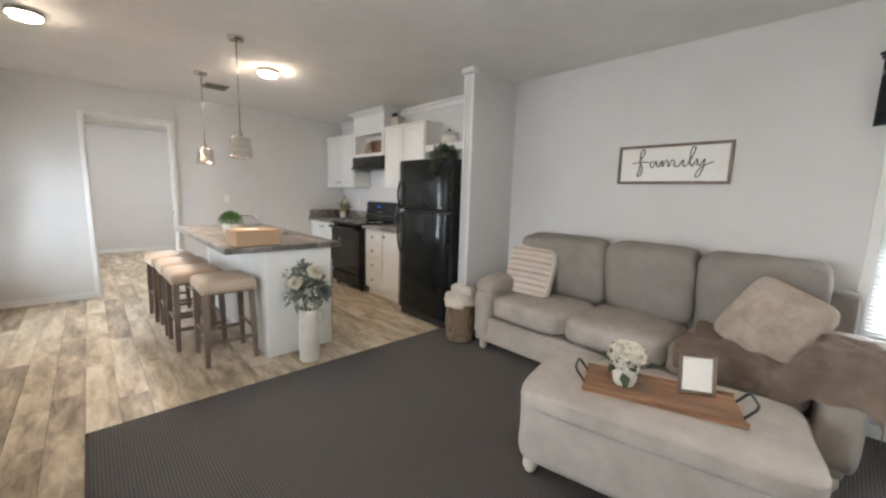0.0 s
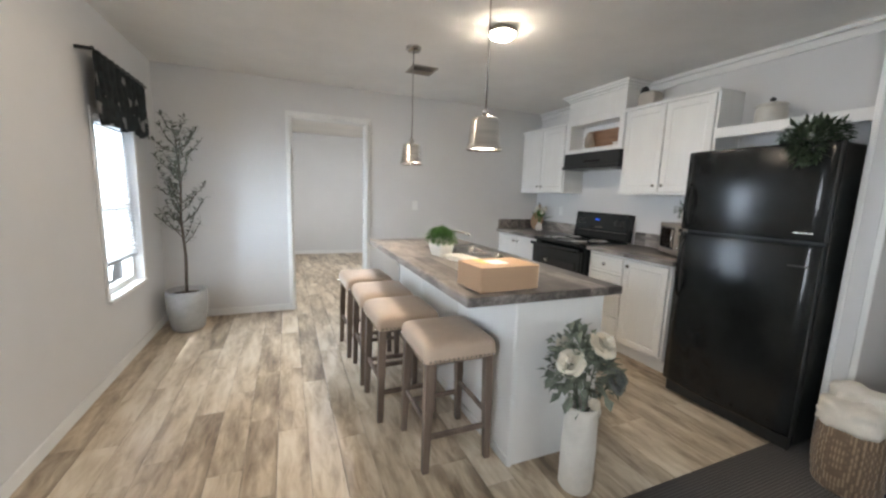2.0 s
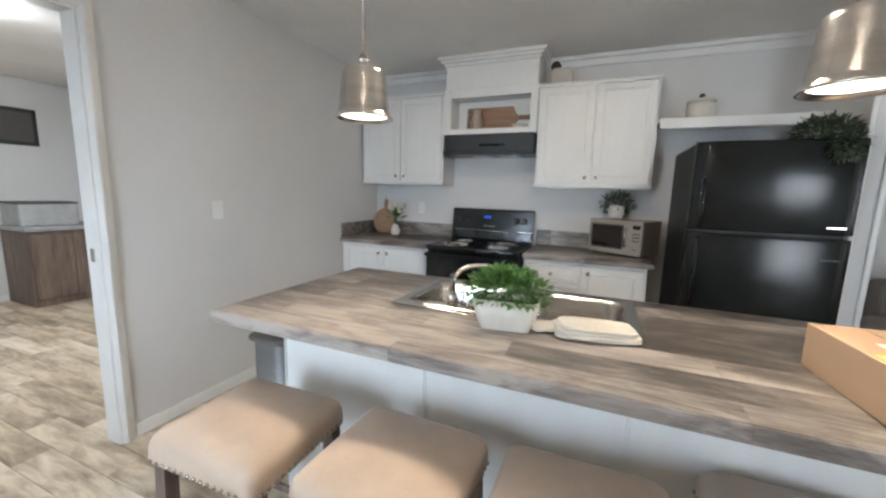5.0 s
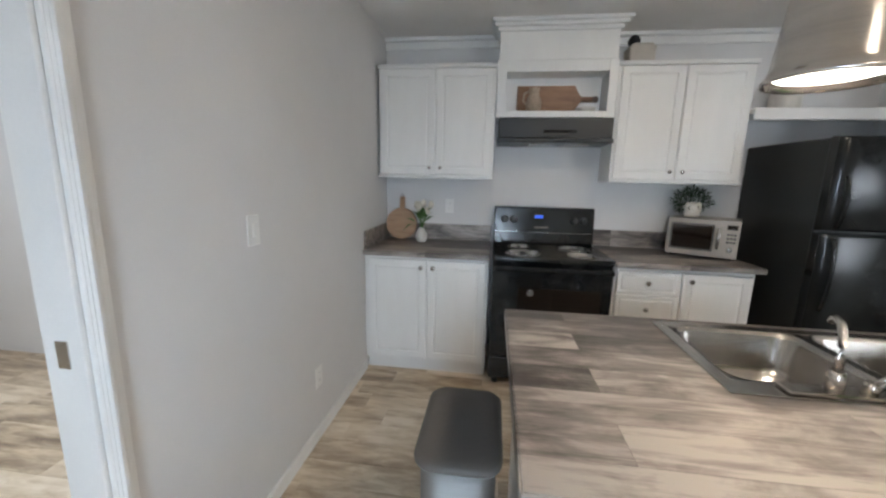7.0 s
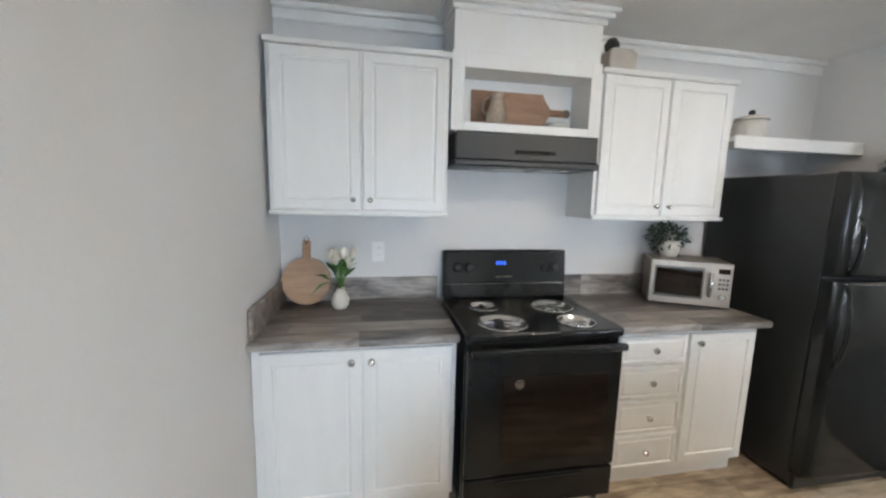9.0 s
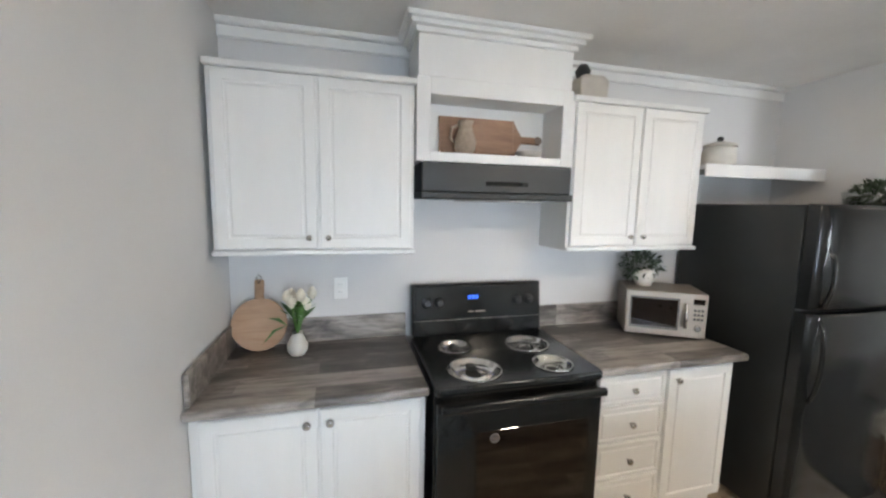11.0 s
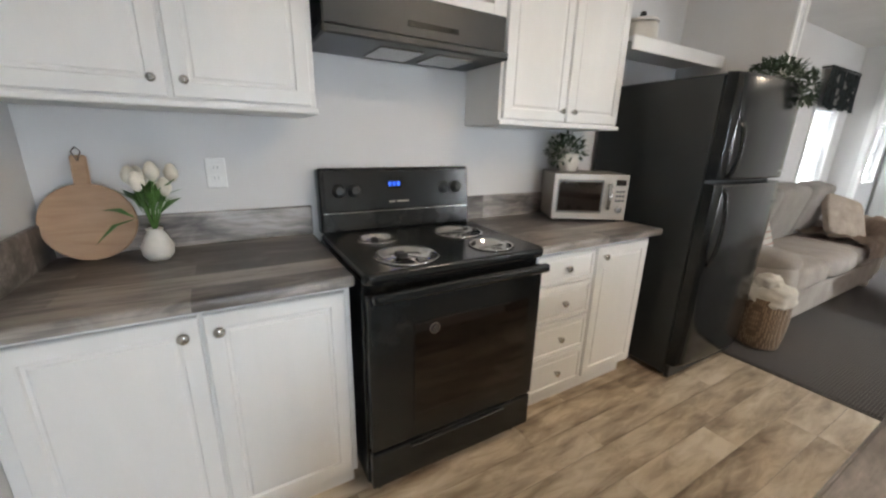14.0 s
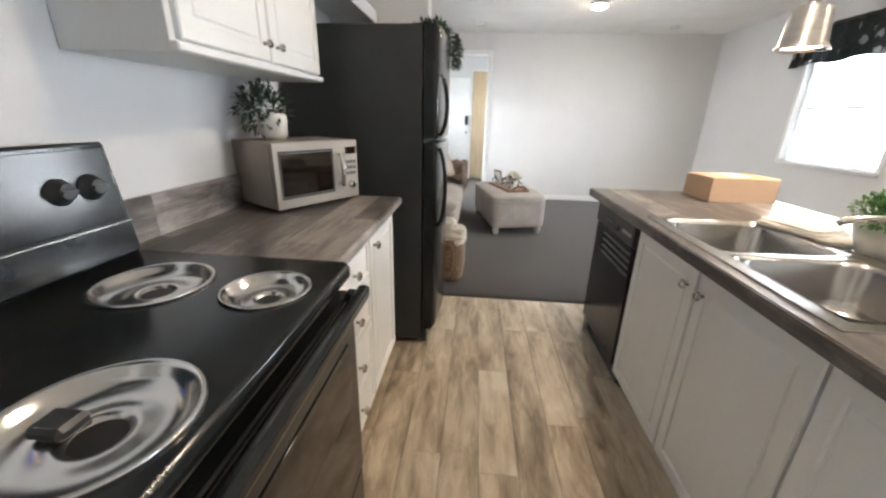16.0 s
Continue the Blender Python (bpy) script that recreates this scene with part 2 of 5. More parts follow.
CONSOLE = surface("black_control_panel", (0.016, 0.0185, 0.0195), 0.14, var=0.15, bump=0.02, wear=0.04, gloss=0.36)
CHROME = surface("chrome", (0.70, 0.68, 0.65), 0.2, 1.0, var=0.05, bump=0.02, wear=0.06)
STEEL = surface("brushed_steel", (0.47, 0.45, 0.425), 0.24, 1.0, var=0.05, bump=0.012, grain=90)
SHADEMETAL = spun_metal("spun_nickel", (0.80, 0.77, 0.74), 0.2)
NICKEL = surface("brushed_nickel", (0.60, 0.57, 0.535), 0.24, 1.0, var=0.1, bump=0.03, grain=90, stretch=(8, 8, 1))
SILVER = surface("silver_enamel", (0.34, 0.298, 0.255), 0.42, 0.45, var=0.04, bump=0.03)
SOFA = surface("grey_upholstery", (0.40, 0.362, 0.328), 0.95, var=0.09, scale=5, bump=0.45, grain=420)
# Sofa back cushions and frame: the grey upholstery at about 0.64 of its tone.
SOFABACK = surface("darker_grey_upholstery", (0.255, 0.230, 0.210), 0.95, var=0.09, scale=5, bump=0.45, grain=420)
LINEN = surface("cream_linen", (0.56, 0.515, 0.45), 0.95, var=0.07, scale=7, bump=0.4, grain=380)
STOOLSEAT = surface("tan_leatherette", (0.46, 0.355, 0.27), 0.5, var=0.05, scale=6, bump=0.12, grain=160)
DARKWOOD = wood("stool_wood", ((0.2, (0.085, 0.060, 0.047)), (0.6, (0.185, 0.138, 0.108)), (0.9, (0.29, 0.225, 0.18))), 0.5, stretch=(10, 10, 1.2))
TRAYWOOD = wood("tray_wood", ((0.2, (0.11, 0.052, 0.028)), (0.6, (0.24, 0.125, 0.066)), (0.9, (0.36, 0.20, 0.11))), 0.45)
BOARDWOOD = wood("cutting_board_wood", ((0.2, (0.27, 0.155, 0.085)), (0.6, (0.40, 0.25, 0.15)), (0.9, (0.52, 0.35, 0.22))), 0.55, stretch=(12, 2, 12), blotch=0.2)
NICHEWOOD = wood("niche_board_wood", ((0.2, (0.18, 0.095, 0.055)), (0.6, (0.31, 0.18, 0.11)), (0.9, (0.42, 0.27, 0.17))), 0.55, stretch=(12, 2, 12), blotch=0.2)
STONEWARE = surface("beige_stoneware", (0.42, 0.33, 0.25), 0.6, var=0.15, scale=14, bump=0.2, grain=60)
CARD = surface("cardboard", (0.40, 0.265, 0.165), 0.85, var=0.022, bump=0.05, stretch=(1, 1, 6), grain=40)
CERAMIC = surface("white_ceramic", (0.64, 0.61, 0.55), 0.35, var=0.05, scale=9, bump=0.12, grain=40)
GREYPOT = surface("grey_planter", (0.42, 0.43, 0.43), 0.7, var=0.08, scale=7, bump=0.25, grain=50)
TREELEAF = surface("dusty_olive_leaf", (0.105, 0.125, 0.098), 0.45, var=0.25, scale=14, bump=0.1)
LEAF = surface("olive_leaf", (0.055, 0.085, 0.045), 0.5, var=0.25, scale=14, bump=0.1)
GREEN = surface("bright_leaf", (0.085, 0.20, 0.040), 0.5, var=0.25, scale=20, bump=0.1)
EUCALYPTUS = surface("grey_green_leaf", (0.19, 0.22, 0.17), 0.65, var=0.22, scale=16, bump=0.1)
STEM = surface("bark", (0.10, 0.075, 0.055), 0.8, var=0.2, scale=20, bump=0.4, grain=60)
PETAL = surface("cream_petal", (0.74, 0.69, 0.58), 0.7, var=0.07, scale=20, bump=0.1)
BLUEPETAL = surface("slate_petal", (0.24, 0.265, 0.25), 0.7, var=0.25, scale=30, bump=0.1)
WICKER = weave("wicker", (0.10, 0.066, 0.040), (0.27, 0.185, 0.115), 150, 0.7, 1.0)
THROW = surface("brown_throw", (0.35, 0.268, 0.215), 0.98, var=0.15, scale=9, bump=0.8, grain=150)
VALANCE = printed_cloth("printed_valance_cloth", (0.045, 0.055, 0.058), (0.42, 0.42, 0.40))
BLIND = surface("white_blind", (0.80, 0.81, 0.82), 0.5, var=0.02, bump=0.02)
GREYLID = surface("dark_grey_lid", (0.085, 0.078, 0.072), 0.6, var=0.1, bump=0.06)
PAPER = surface("paper", (0.80, 0.79, 0.76), 0.8, var=0.02, bump=0.03)
TOWEL = surface("cream_towel", (0.62, 0.585, 0.52), 0.98, var=0.08, scale=9, bump=0.7, grain=200)
INK = surface("black_ink", (0.02, 0.02, 0.02), 0.6, var=0.05, bump=0)
TANDOOR = wood("tan_door_wood", ((0.2, (0.34, 0.25, 0.15)), (0.8, (0.55, 0.43, 0.28))), 0.5, stretch=(8, 8, 1), blotch=0.15)
PANE = clear("window_glass")
BULB = glowing("bulb_glow", (1.0, 0.88, 0.72), 14)
DISPLAY = glowing("blue_display", (0.02, 0.14, 1.0), 0.7)
# Overexposure is put into this tone: ground below the sills should blow out.
GROUND = surface("overbright_ground", (0.42, 0.415, 0.36), 0.9, var=0.15, scale=0.6, bump=0.3, grain=30)

# ---- mesh helpers ----


def boxes(*spans, bevel=0.0, seg=1):
    """One bmesh of boxes, each (x0, x1, y0, y1, z0, z1)."""
    bm = bmesh.new()
    for x0, x1, y0, y1, z0, z1 in spans:
        r = bmesh.ops.create_cube(bm, size=1)
        bmesh.ops.scale(bm, vec=(x1 - x0, y1 - y0, z1 - z0), verts=r["verts"])
        bmesh.ops.translate(bm, vec=((x0 + x1) / 2, (y0 + y1) / 2, (z0 + z1) / 2), verts=r["verts"])
    if bevel:
        bmesh.ops.bevel(bm, geom=bm.edges[:], offset=bevel, segments=seg, affect="EDGES", profile=0.5)
    return bm


def lathe(profile, seg=32, at=(0, 0, 0), cap=True):
    """Turned about z from (radius, height) pairs."""
    bm = bmesh.new()
    rings = []
    for r, z in profile:
        rings.append([bm.verts.new((at[0] + r * math.cos(2 * math.pi * k / seg), at[1] + r * math.sin(2 * math.pi * k / seg), at[2] + z)) for k in range(seg)])
    for a, b in zip(rings, rings[1:]):
        for k in range(seg):
            f = bm.faces.new((a[k], a[(k + 1) % seg], b[(k + 1) % seg], b[k]))
            f.smooth = True
    if cap:
        for ring, flip in ((rings[0], True), (rings[-1], False)):
            bm.faces.new(ring[::-1] if flip else ring)
    bmesh.ops.recalc_face_normals(bm, faces=bm.faces[:])
    return bm


def tube(points, r, seg=8, r_end=None):
    """A round bar along a run of points, tapering to r_end."""
    bm = bmesh.new()
    pts = [Vector(p) for p in points]
    rings = []
    for i, p in enumerate(pts):
        d = (pts[min(i + 1, len(pts) - 1)] - pts[max(i - 1, 0)]).normalized()
        side = d.cross(Vector((0, 0, 1)) if abs(d.z) < 0.9 else Vector((1, 0, 0))).normalized()
        up = side.cross(d)
        rr = r + ((r_end if r_end is not None else r) - r) * i / max(1, len(pts) - 1)
        rings.append([bm.verts.new(p + rr * (math.cos(2 * math.pi * k / seg) * side + math.sin(2 * math.pi * k / seg) * up)) for k in range(seg)])
    for a, b in zip(rings, rings[1:]):
        for k in range(seg):
            f = bm.faces.new((a[k], a[(k + 1) % seg], b[(k + 1) % seg], b[k]))
            f.smooth = True
    bm.faces.new(rings[0][::-1])
    bm.faces.new(rings[-1])
    bmesh.ops.recalc_face_normals(bm, faces=bm.faces[:])
    return bm


def cushion(sx, sy, sz, power=4.0, puff=0.25, cuts=9, lumps=0.006, seed=0):
    """A stuffed block: rounded edges, swollen faces, slight lumps; centred on its middle."""
    bm = bmesh.new()
    bmesh.ops.create_cube(bm, size=2)
    bmesh.ops.subdivide_edges(bm, edges=bm.edges[:], cuts=cuts, use_grid_fill=True)
    for v in bm.verts:
        c = v.co
        k = (abs(c.x) ** power + abs(c.y) ** power + abs(c.z) ** power) ** (1 / power)
        q = c / k
        n = noise.noise(Vector((c.x * 1.7 + seed * 7.3, c.y * 1.7, c.z * 1.7)))
        w = (1 - q.x ** 2) * (1 - q.y ** 2)
        q = Vector((q.x * sx / 2, q.y * sy / 2, q.z * sz / 2 * (1 - puff + puff * (0.35 + 0.65 * max(0, w)) / 1.0)))
        v.co = q + q.normalized() * n * lumps
    for f in bm.faces:
        f.smooth = True
    return bm


def moved(bm, m):
    bmesh.ops.transform(bm, matrix=m, verts=bm.verts[:])
    return bm


def merged(*bms):
    out = bmesh.new()
    for b in bms:
        me = bpy.data.meshes.new("m")
        b.to_mesh(me)
        b.free()
        out.from_mesh(me)
        bpy.data.meshes.remove(me)
    return out


def mesh_of(name, bm, material):
    me = bpy.data.meshes.new(name)
    bm.to_mesh(me)
    bm.free()
    me.materials.append(material)
    return me


def part(name, bm, material, parent, label="", placed=False):
    """One mesh under a thing or a part. placed: the mesh is given in the room's own axes."""
    if placed:
        root = parent
        while root.parent:
            root = root.parent
        bmesh.ops.transform(bm, matrix=root.matrix_basis.inverted(), verts=bm.verts[:])
    ob = new(name, mesh_of(name, bm, material))
    ob.parent = parent
    return tagged(ob, label)


def thing(name, m, label, category, group="", kind=""):
    ob = new(name)
    ob.empty_display_size = 0.1
    ob.matrix_basis = m if isinstance(m, Matrix) else pose(*m)
    return tagged(ob, label, category, group, kind)


def solid(name, bm, material, label="", category="", kind="structure", group=""):
    ob = new(name, mesh_of(name, bm, material))
    return tagged(ob, label, category, group, kind)


def wall_bm(axis, a0, a1, u0, u1, z0, z1, holes=()):
    """A wall a0..a1 thick across the axis and u0..u1 long, with openings (u0, u1, z0, z1) right through it."""
    us = sorted({u0, u1, *(h[0] for h in holes), *(h[1] for h in holes)})
    spans = []
    for ua, ub in zip(us, us[1:]):
        cut = sorted((h[2], h[3]) for h in holes if h[0] <= ua and h[1] >= ub)
        z = z0
        for c0, c1 in cut:
            if c0 > z:
                spans.append((ua, ub, z, c0))
            z = c1
        if z < z1:
            spans.append((ua, ub, z, z1))
    return boxes(*[(a0, a1, *s) if axis == "x" else (s[0], s[1], a0, a1, s[2], s[3]) for s in spans])


# ---- the rooms ----
H = 2.47
WEST, EAST, SOUTH, NORTH = -0.5, 3.9, -0.68, 6.43
DINE = (5.17, 5.85, 0.55, 1.78)
BIG = (1.0, 2.1, 0.9, 2.0)
LIV = (-0.36, 0.29, 0.58, 1.78)
HALLWIN = (-2.5, -2.0, 0.9, 1.7)
DOOR = (0.70, 1.487, 0.0, 2.105)
GAP = (2.80, 3.62, 0.0, 2.16)
solid("wall_west", wall_bm("x", WEST - 0.14, WEST, SOUTH - 0.12, 10.42, 0, H + 0.1, (DINE, BIG)), WALL, "light grey painted wall with two windows", "wall")
solid("wall_east", wall_bm("x", EAST, EAST + 0.14, -2.82, NORTH, 0, H + 0.1, (LIV, HALLWIN)), WALL, "light grey painted wall behind kitchen and sofa", "wall")
solid("wall_north", wall_bm("y", NORTH, NORTH + 0.1, WEST, EAST + 0.14, 0, H + 0.1, (DOOR,)), WALL, "light grey painted wall with a doorway", "wall")
solid("wall_south", wall_bm("y", SOUTH - 0.1, SOUTH, WEST, EAST, 0, H + 0.1, (GAP,)), WALL, "light grey painted wall with a cased opening", "wall")
solid("wall_hall", merged(wall_bm("y", -2.82, -2.7, 1.9, EAST, 0, H + 0.1), wall_bm("x", 1.8, 1.9, -2.82, SOUTH - 0.1, 0, H + 0.1)), WALL, "pale painted hall walls", "wall")
solid("wall_utility", merged(wall_bm("y", 10.3, 10.42, WEST, 3.2, 0, H + 0.1), wall_bm("x", 3.1, 3.2, NORTH + 0.1, 10.3, 0, H + 0.1)), WALL, "pale cream walls of the room beyond", "wall")
solid("wall_partition", wall_bm("y", 2.845, 2.955, 3.265, EAST, 0, H), WALL, "short partition wall between fridge and sofa", "wall")
solid("ceiling", boxes((WEST - 0.14, EAST + 0.14, -2.82, 10.42, H, H + 0.08)), CEIL, "off-white textured ceiling", "ceiling")
solid("ground", boxes((-400, 400, -400, 400, -0.75, -0.7)), GROUND, "ground outside, tone raised to look overexposed", "ground")
floor = solid("floor", boxes((WEST - 0.14, EAST + 0.14, -2.82, 10.42, -0.08, -0.004)), surface("subfloor", (0.10, 0.085, 0.07), 0.8), "wood-look vinyl plank floor", "floor")
carpet = solid("carpet", boxes((0.575, EAST, SOUTH, 3.075, -0.003, 0.010), bevel=0.004), CARPET, "dark brown-grey looped carpet", "carpet")
solid("trim_carpet", boxes((0.565, 3.265, 3.072, 3.092, -0.003, 0.006), bevel=0.002), surface("dark_strip", (0.05, 0.04, 0.035), 0.6), "dark strip along the carpet edge", "trim")


def run_board(name, spans, label, material=TRIM):
    solid(name, boxes(*spans, bevel=0.004), material, label, "baseboard")


run_board("baseboard", ((WEST, WEST + 0.013, SOUTH, NORTH, 0, 0.075),), "white baseboard under the window wall")
run_board("baseboard", ((WEST + 0.013, DOOR[0] - 0.058, NORTH - 0.013, NORTH, 0, 0.075), (DOOR[1] + 0.058, 3.32, NORTH - 0.013, NORTH, 0, 0.075)), "white baseboard beside the doorway")
run_board("baseboard", ((WEST + 0.013, GAP[0] - 0.07, SOUTH, SOUTH + 0.013, 0.01, 0.085),), "white baseboard on the living room wall")
run_board("baseboard", ((EAST - 0.013, EAST, SOUTH, 2.845, 0.01, 0.085),), "white baseboard behind the sofa")
run_board("baseboard", ((3.257, 3.265, 2.845, 2.955, 0.01, 0.085), (3.265, EAST - 0.013, 2.833, 2.845, 0.01, 0.085)), "white baseboard round the partition end")
run_board("baseboard", ((WEST, 3.1, 10.287, 10.3, 0, 0.075),), "white baseboard of the room beyond")
run_board("trim_partition", ((3.253, 3.265, 2.840, 2.868, 0.085, H - 0.05), (3.253, 3.265, 2.932, 2.958, 0.085, H - 0.05)), "white corner strips on the partition end")
run_board("trim_partition_top", ((3.23, 3.295, 2.825, 2.845, H - 0.05, H), (3.23, 3.265, 2.845, 2.975, H - 0.05, H)), "small white crown on the partition")
solid("trim_crown", boxes((EAST - 0.02, EAST, 2.955, NORTH, H - 0.085, H - 0.03), (EAST - 0.045, EAST, 2.955, NORTH, H - 0.03, H - 0.001), bevel=0.006), TRIM, "white crown moulding along the kitchen wall", "trim")


def casing(name, axis, a, out, u0, u1, z1, w, label):
    """Door casing on a wall face at a, standing out by out, in two steps."""
    t = 0.016 * out
    spans = []
    for k, (ww, tt) in enumerate(((w, t), (w * 0.80, t * 1.32), (w * 0.55, t * 1.62), (w * 0.28, t * 1.86))):
        start = t * (0, 0.9, 1.25, 1.55)[k]
        lo, hi = min(a + start, a + tt), max(a + start, a + tt)
        e = 0.005 * k
        for s in ((u0 - ww, u0 - e, 0.0005 * k, z1 + e), (u1 + e, u1 + ww, 0.0005 * k, z1 + e), (u0 - ww, u1 + ww, z1 + e, z1 + ww)):
            spans.append((s[0], s[1], lo, hi, s[2], s[3]) if axis == "y" else (lo, hi, *s))
    solid(name, boxes(*spans, bevel=0.003), TRIM, label, "trim")


casing("trim_door", "y", NORTH, -1, DOOR[0], DOOR[1], DOOR[3], 0.056, "white moulded casing round the doorway")
casing("trim_opening", "y", SOUTH, 1, GAP[0], GAP[1], GAP[3], 0.07, "white casing round the hall opening")
solid("trim_jamb", boxes((DOOR[0], DOOR[0] + 0.012, NORTH - 0.002, NORTH + 0.102, 0, DOOR[3]), (DOOR[1] - 0.012, DOOR[1], NORTH - 0.002, NORTH + 0.102, 0, DOOR[3]), (DOOR[0] + 0.012, DOOR[1] - 0.012, NORTH - 0.002, NORTH + 0.102, DOOR[3] - 0.012, DOOR[3]), bevel=0.002), TRIM, "white door jamb lining", "trim")
solid("trim_strike", boxes((DOOR[1] - 0.015, DOOR[1] - 0.012, NORTH + 0.035, NORTH + 0.065, 0.965, 1.03)), NICKEL, "small metal strike plate on the jamb", "trim")


def window(name, axis, a, out, hole, slats, label, tilt=-14, drop=1.0):
    """A white sash window in a hole of a wall whose room face is at a; out is +1 or -1 towards outdoors."""
    u0, u1, z0, z1 = hole
    uc = (u0 + u1) / 2
    base = (a, uc, z0)
    w = thing(name, (*base, 0, 0, 0), label, "window", kind="structure")

    def bar(us, zs, d0, d1):
        lo, hi = sorted((a + out * d0, a + out * d1))
        return (lo, hi, us[0], us[1], zs[0], zs[1])
    f = 0.045
    part("window_frame", boxes(bar((u0, u0 + f), (z0, z1), 0.05, 0.10), bar((u1 - f, u1), (z0, z1), 0.05, 0.10), bar((u0 + f, u1 - f), (z0, z0 + f), 0.05, 0.10), bar((u0 + f, u1 - f), (z1 - f, z1), 0.05, 0.10), bar((u0 + f, u1 - f), ((z0 + z1) / 2 - 0.02, (z0 + z1) / 2 + 0.02), 0.05, 0.10), bevel=0.004), TRIM, w, placed=True)
    for za, zb in ((z0 + f, (z0 + z1) / 2 - 0.02), ((z0 + z1) / 2 + 0.02, z1 - f)):
        p = part("pane", boxes(bar((u0 + f, u1 - f), (za, zb), 0.072, 0.077)), PANE, w, placed=True)
        p.visible_shadow = False
    part("window_sill", boxes(bar((u0 - 0.03, u1 + 0.03), (z0 - 0.022, z0 - 0.001), -0.03, -0.001), bar((u0 + 0.002, u1 - 0.002), (z0 - 0.001, z0 + 0.006), -0.03, 0.052), bevel=0.002), TRIM, w, placed=True)
    part("trim", boxes(bar((u0 - 0.045, u0), (z0, z1), -0.012, 0.0), bar((u1, u1 + 0.045), (z0, z1), -0.012, 0.0), bar((u0 - 0.045, u1 + 0.045), (z1, z1 + 0.045), -0.012, 0.0), bevel=0.003), TRIM, w, placed=True)
    if slats:
        b = thing("window_blind", (a + out * 0.03, uc, z0, 0, 0, 0), "white horizontal slat blind, lowered in the window", "blind")
        part("headrail", boxes((-0.015, 0.015, -(u1 - u0) / 2 + 0.008, (u1 - u0) / 2 - 0.008, z1 - z0 - 0.03, z1 - z0 - 0.002), bevel=0.003), BLIND, b)
        n = int((z1 - z0 - 0.05) / slats)
        me = mesh_of("slat", moved(boxes((-0.012, 0.012, -(u1 - u0) / 2 + 0.01, (u1 - u0) / 2 - 0.01, -0.0008, 0.0008)), pose(0, 0, 0, 0, tilt * out, 0)), BLIND)
        for k in range(n):
            z = 0.02 + k * slats
            if z < (z1 - z0) * (1 - drop):
                z = (z1 - z0) * (1 - drop) - 0.003 * (int((z1 - z0) * (1 - drop) / slats) - k)
            o = new("slat", me)
            o.parent = b
            o.location = (0, 0, z)
    return w


window("window_1", "x", WEST, -1, DINE, 0.026, "white sash window in the dining wall, daylight behind", drop=0.8)
window("window_2", "x", WEST, -1, BIG, 0.030, "wide white sash window in the living room")
window("window_3", "x", EAST, 1, LIV, 0.026, "white sash window beside the sofa")
window("window_4", "x", EAST, 1, HALLWIN, 0, "small white sash window in the hall")


def valance(x, y0, y1, z0, z1, out):
    v = thing("window_valance", (x, (y0 + y1) / 2, z1, 0, 0, 0), "dark gathered cloth valance with pale print above a window", "valance")
    L = y1 - y0
    part("rod", tube([(out * 0.075, -L / 2 - 0.02, -0.02), (out * 0.075, L / 2 + 0.02, -0.02)], 0.008), BLACKMATT, v)
    bm = bmesh.new()
    n, rows = 72, 10
    grid = []
    for j in range(rows + 1):
        line = []
        for i in range(n + 1):
            u = i / n
            wob = 0.014 * math.sin(u * 62 + 0.6 * math.sin(j * 0.7)) * (0.4 + 0.6 * j / rows)
            z = -(z1 - z0) * (j / rows) * (1 + 0.035 * math.sin(u * 17 + 1))
            line.append(bm.verts.new((out * (0.075 + wob + 0.010 * j / rows), (u - 0.5) * L, z)))
        grid.append(line)
    for j in range(rows):
        for i in range(n):
            f = bm.faces.new((grid[j][i], grid[j][i + 1], grid[j + 1][i + 1], grid[j + 1][i]))
            f.smooth = True
    bmesh.ops.solidify(bm, geom=bm.faces[:], thickness=0.003)
    part("cloth", bm, VALANCE, v)
    part("bracket", boxes((0 if out > 0 else out * 0.08, out * 0.08 if out > 0 else 0, -L / 2 - 0.01, -L / 2, -0.03, -0.01)), BLACKMATT, v)
    part("bracket", boxes((0 if out > 0 else out * 0.08, out * 0.08 if out > 0 else 0, L / 2, L / 2 + 0.01, -0.03, -0.01)), BLACKMATT, v)


valance(WEST, 5.04, 5.98, 1.72, 2.16, 1)
valance(WEST, 0.85, 2.25, 1.86, 2.22, 1)
valance(EAST, -0.46, 0.40, 1.76, 2.17, -1)

# Emissive panels added outdoors so the panes show overexposed white.
BACKGLOW = glowing("backdrop_glow", (0.90, 0.95, 1.0), 2.2)
solid("backdrop", boxes((-5.05, -5.0, -9.0, 16.0, -0.7, 4.2)), BACKGLOW, "added glowing backdrop panel beyond the west windows", "backdrop")
solid("backdrop", boxes((5.1, 5.15, -3.4, 1.6, -0.7, 2.5)), BACKGLOW, "added glowing backdrop panel beyond the east windows", "backdrop")


def rounded_ring(hx, hy, r, z, c, n=6):
    pts = []
    for sx, sy, a0 in ((1, 1, 0), (-1, 1, 90), (-1, -1, 180), (1, -1, 270)):
        for k in range(n + 1):
            a = radians(a0 + 90 * k / n)
            pts.append((c[0] + sx * (hx - r) + r * math.cos(a), c[1] + sy * (hy - r) + r * math.sin(a), z))
    return pts


def loft(rings, close=True):
    bm = bmesh.new()
    vs = [[bm.verts.new(p) for p in ring] for ring in rings]
    n = len(vs[0])
    for a, b in zip(vs, vs[1:]):
        for k in range(n):
            f = bm.faces.new((a[k], a[(k + 1) % n], b[(k + 1) % n], b[k]))
            f.smooth = True
    if close:
        bm.faces.new(vs[-1])
    bmesh.ops.recalc_face_normals(bm, faces=bm.faces[:])
    return bm

# ---- kitchen ----


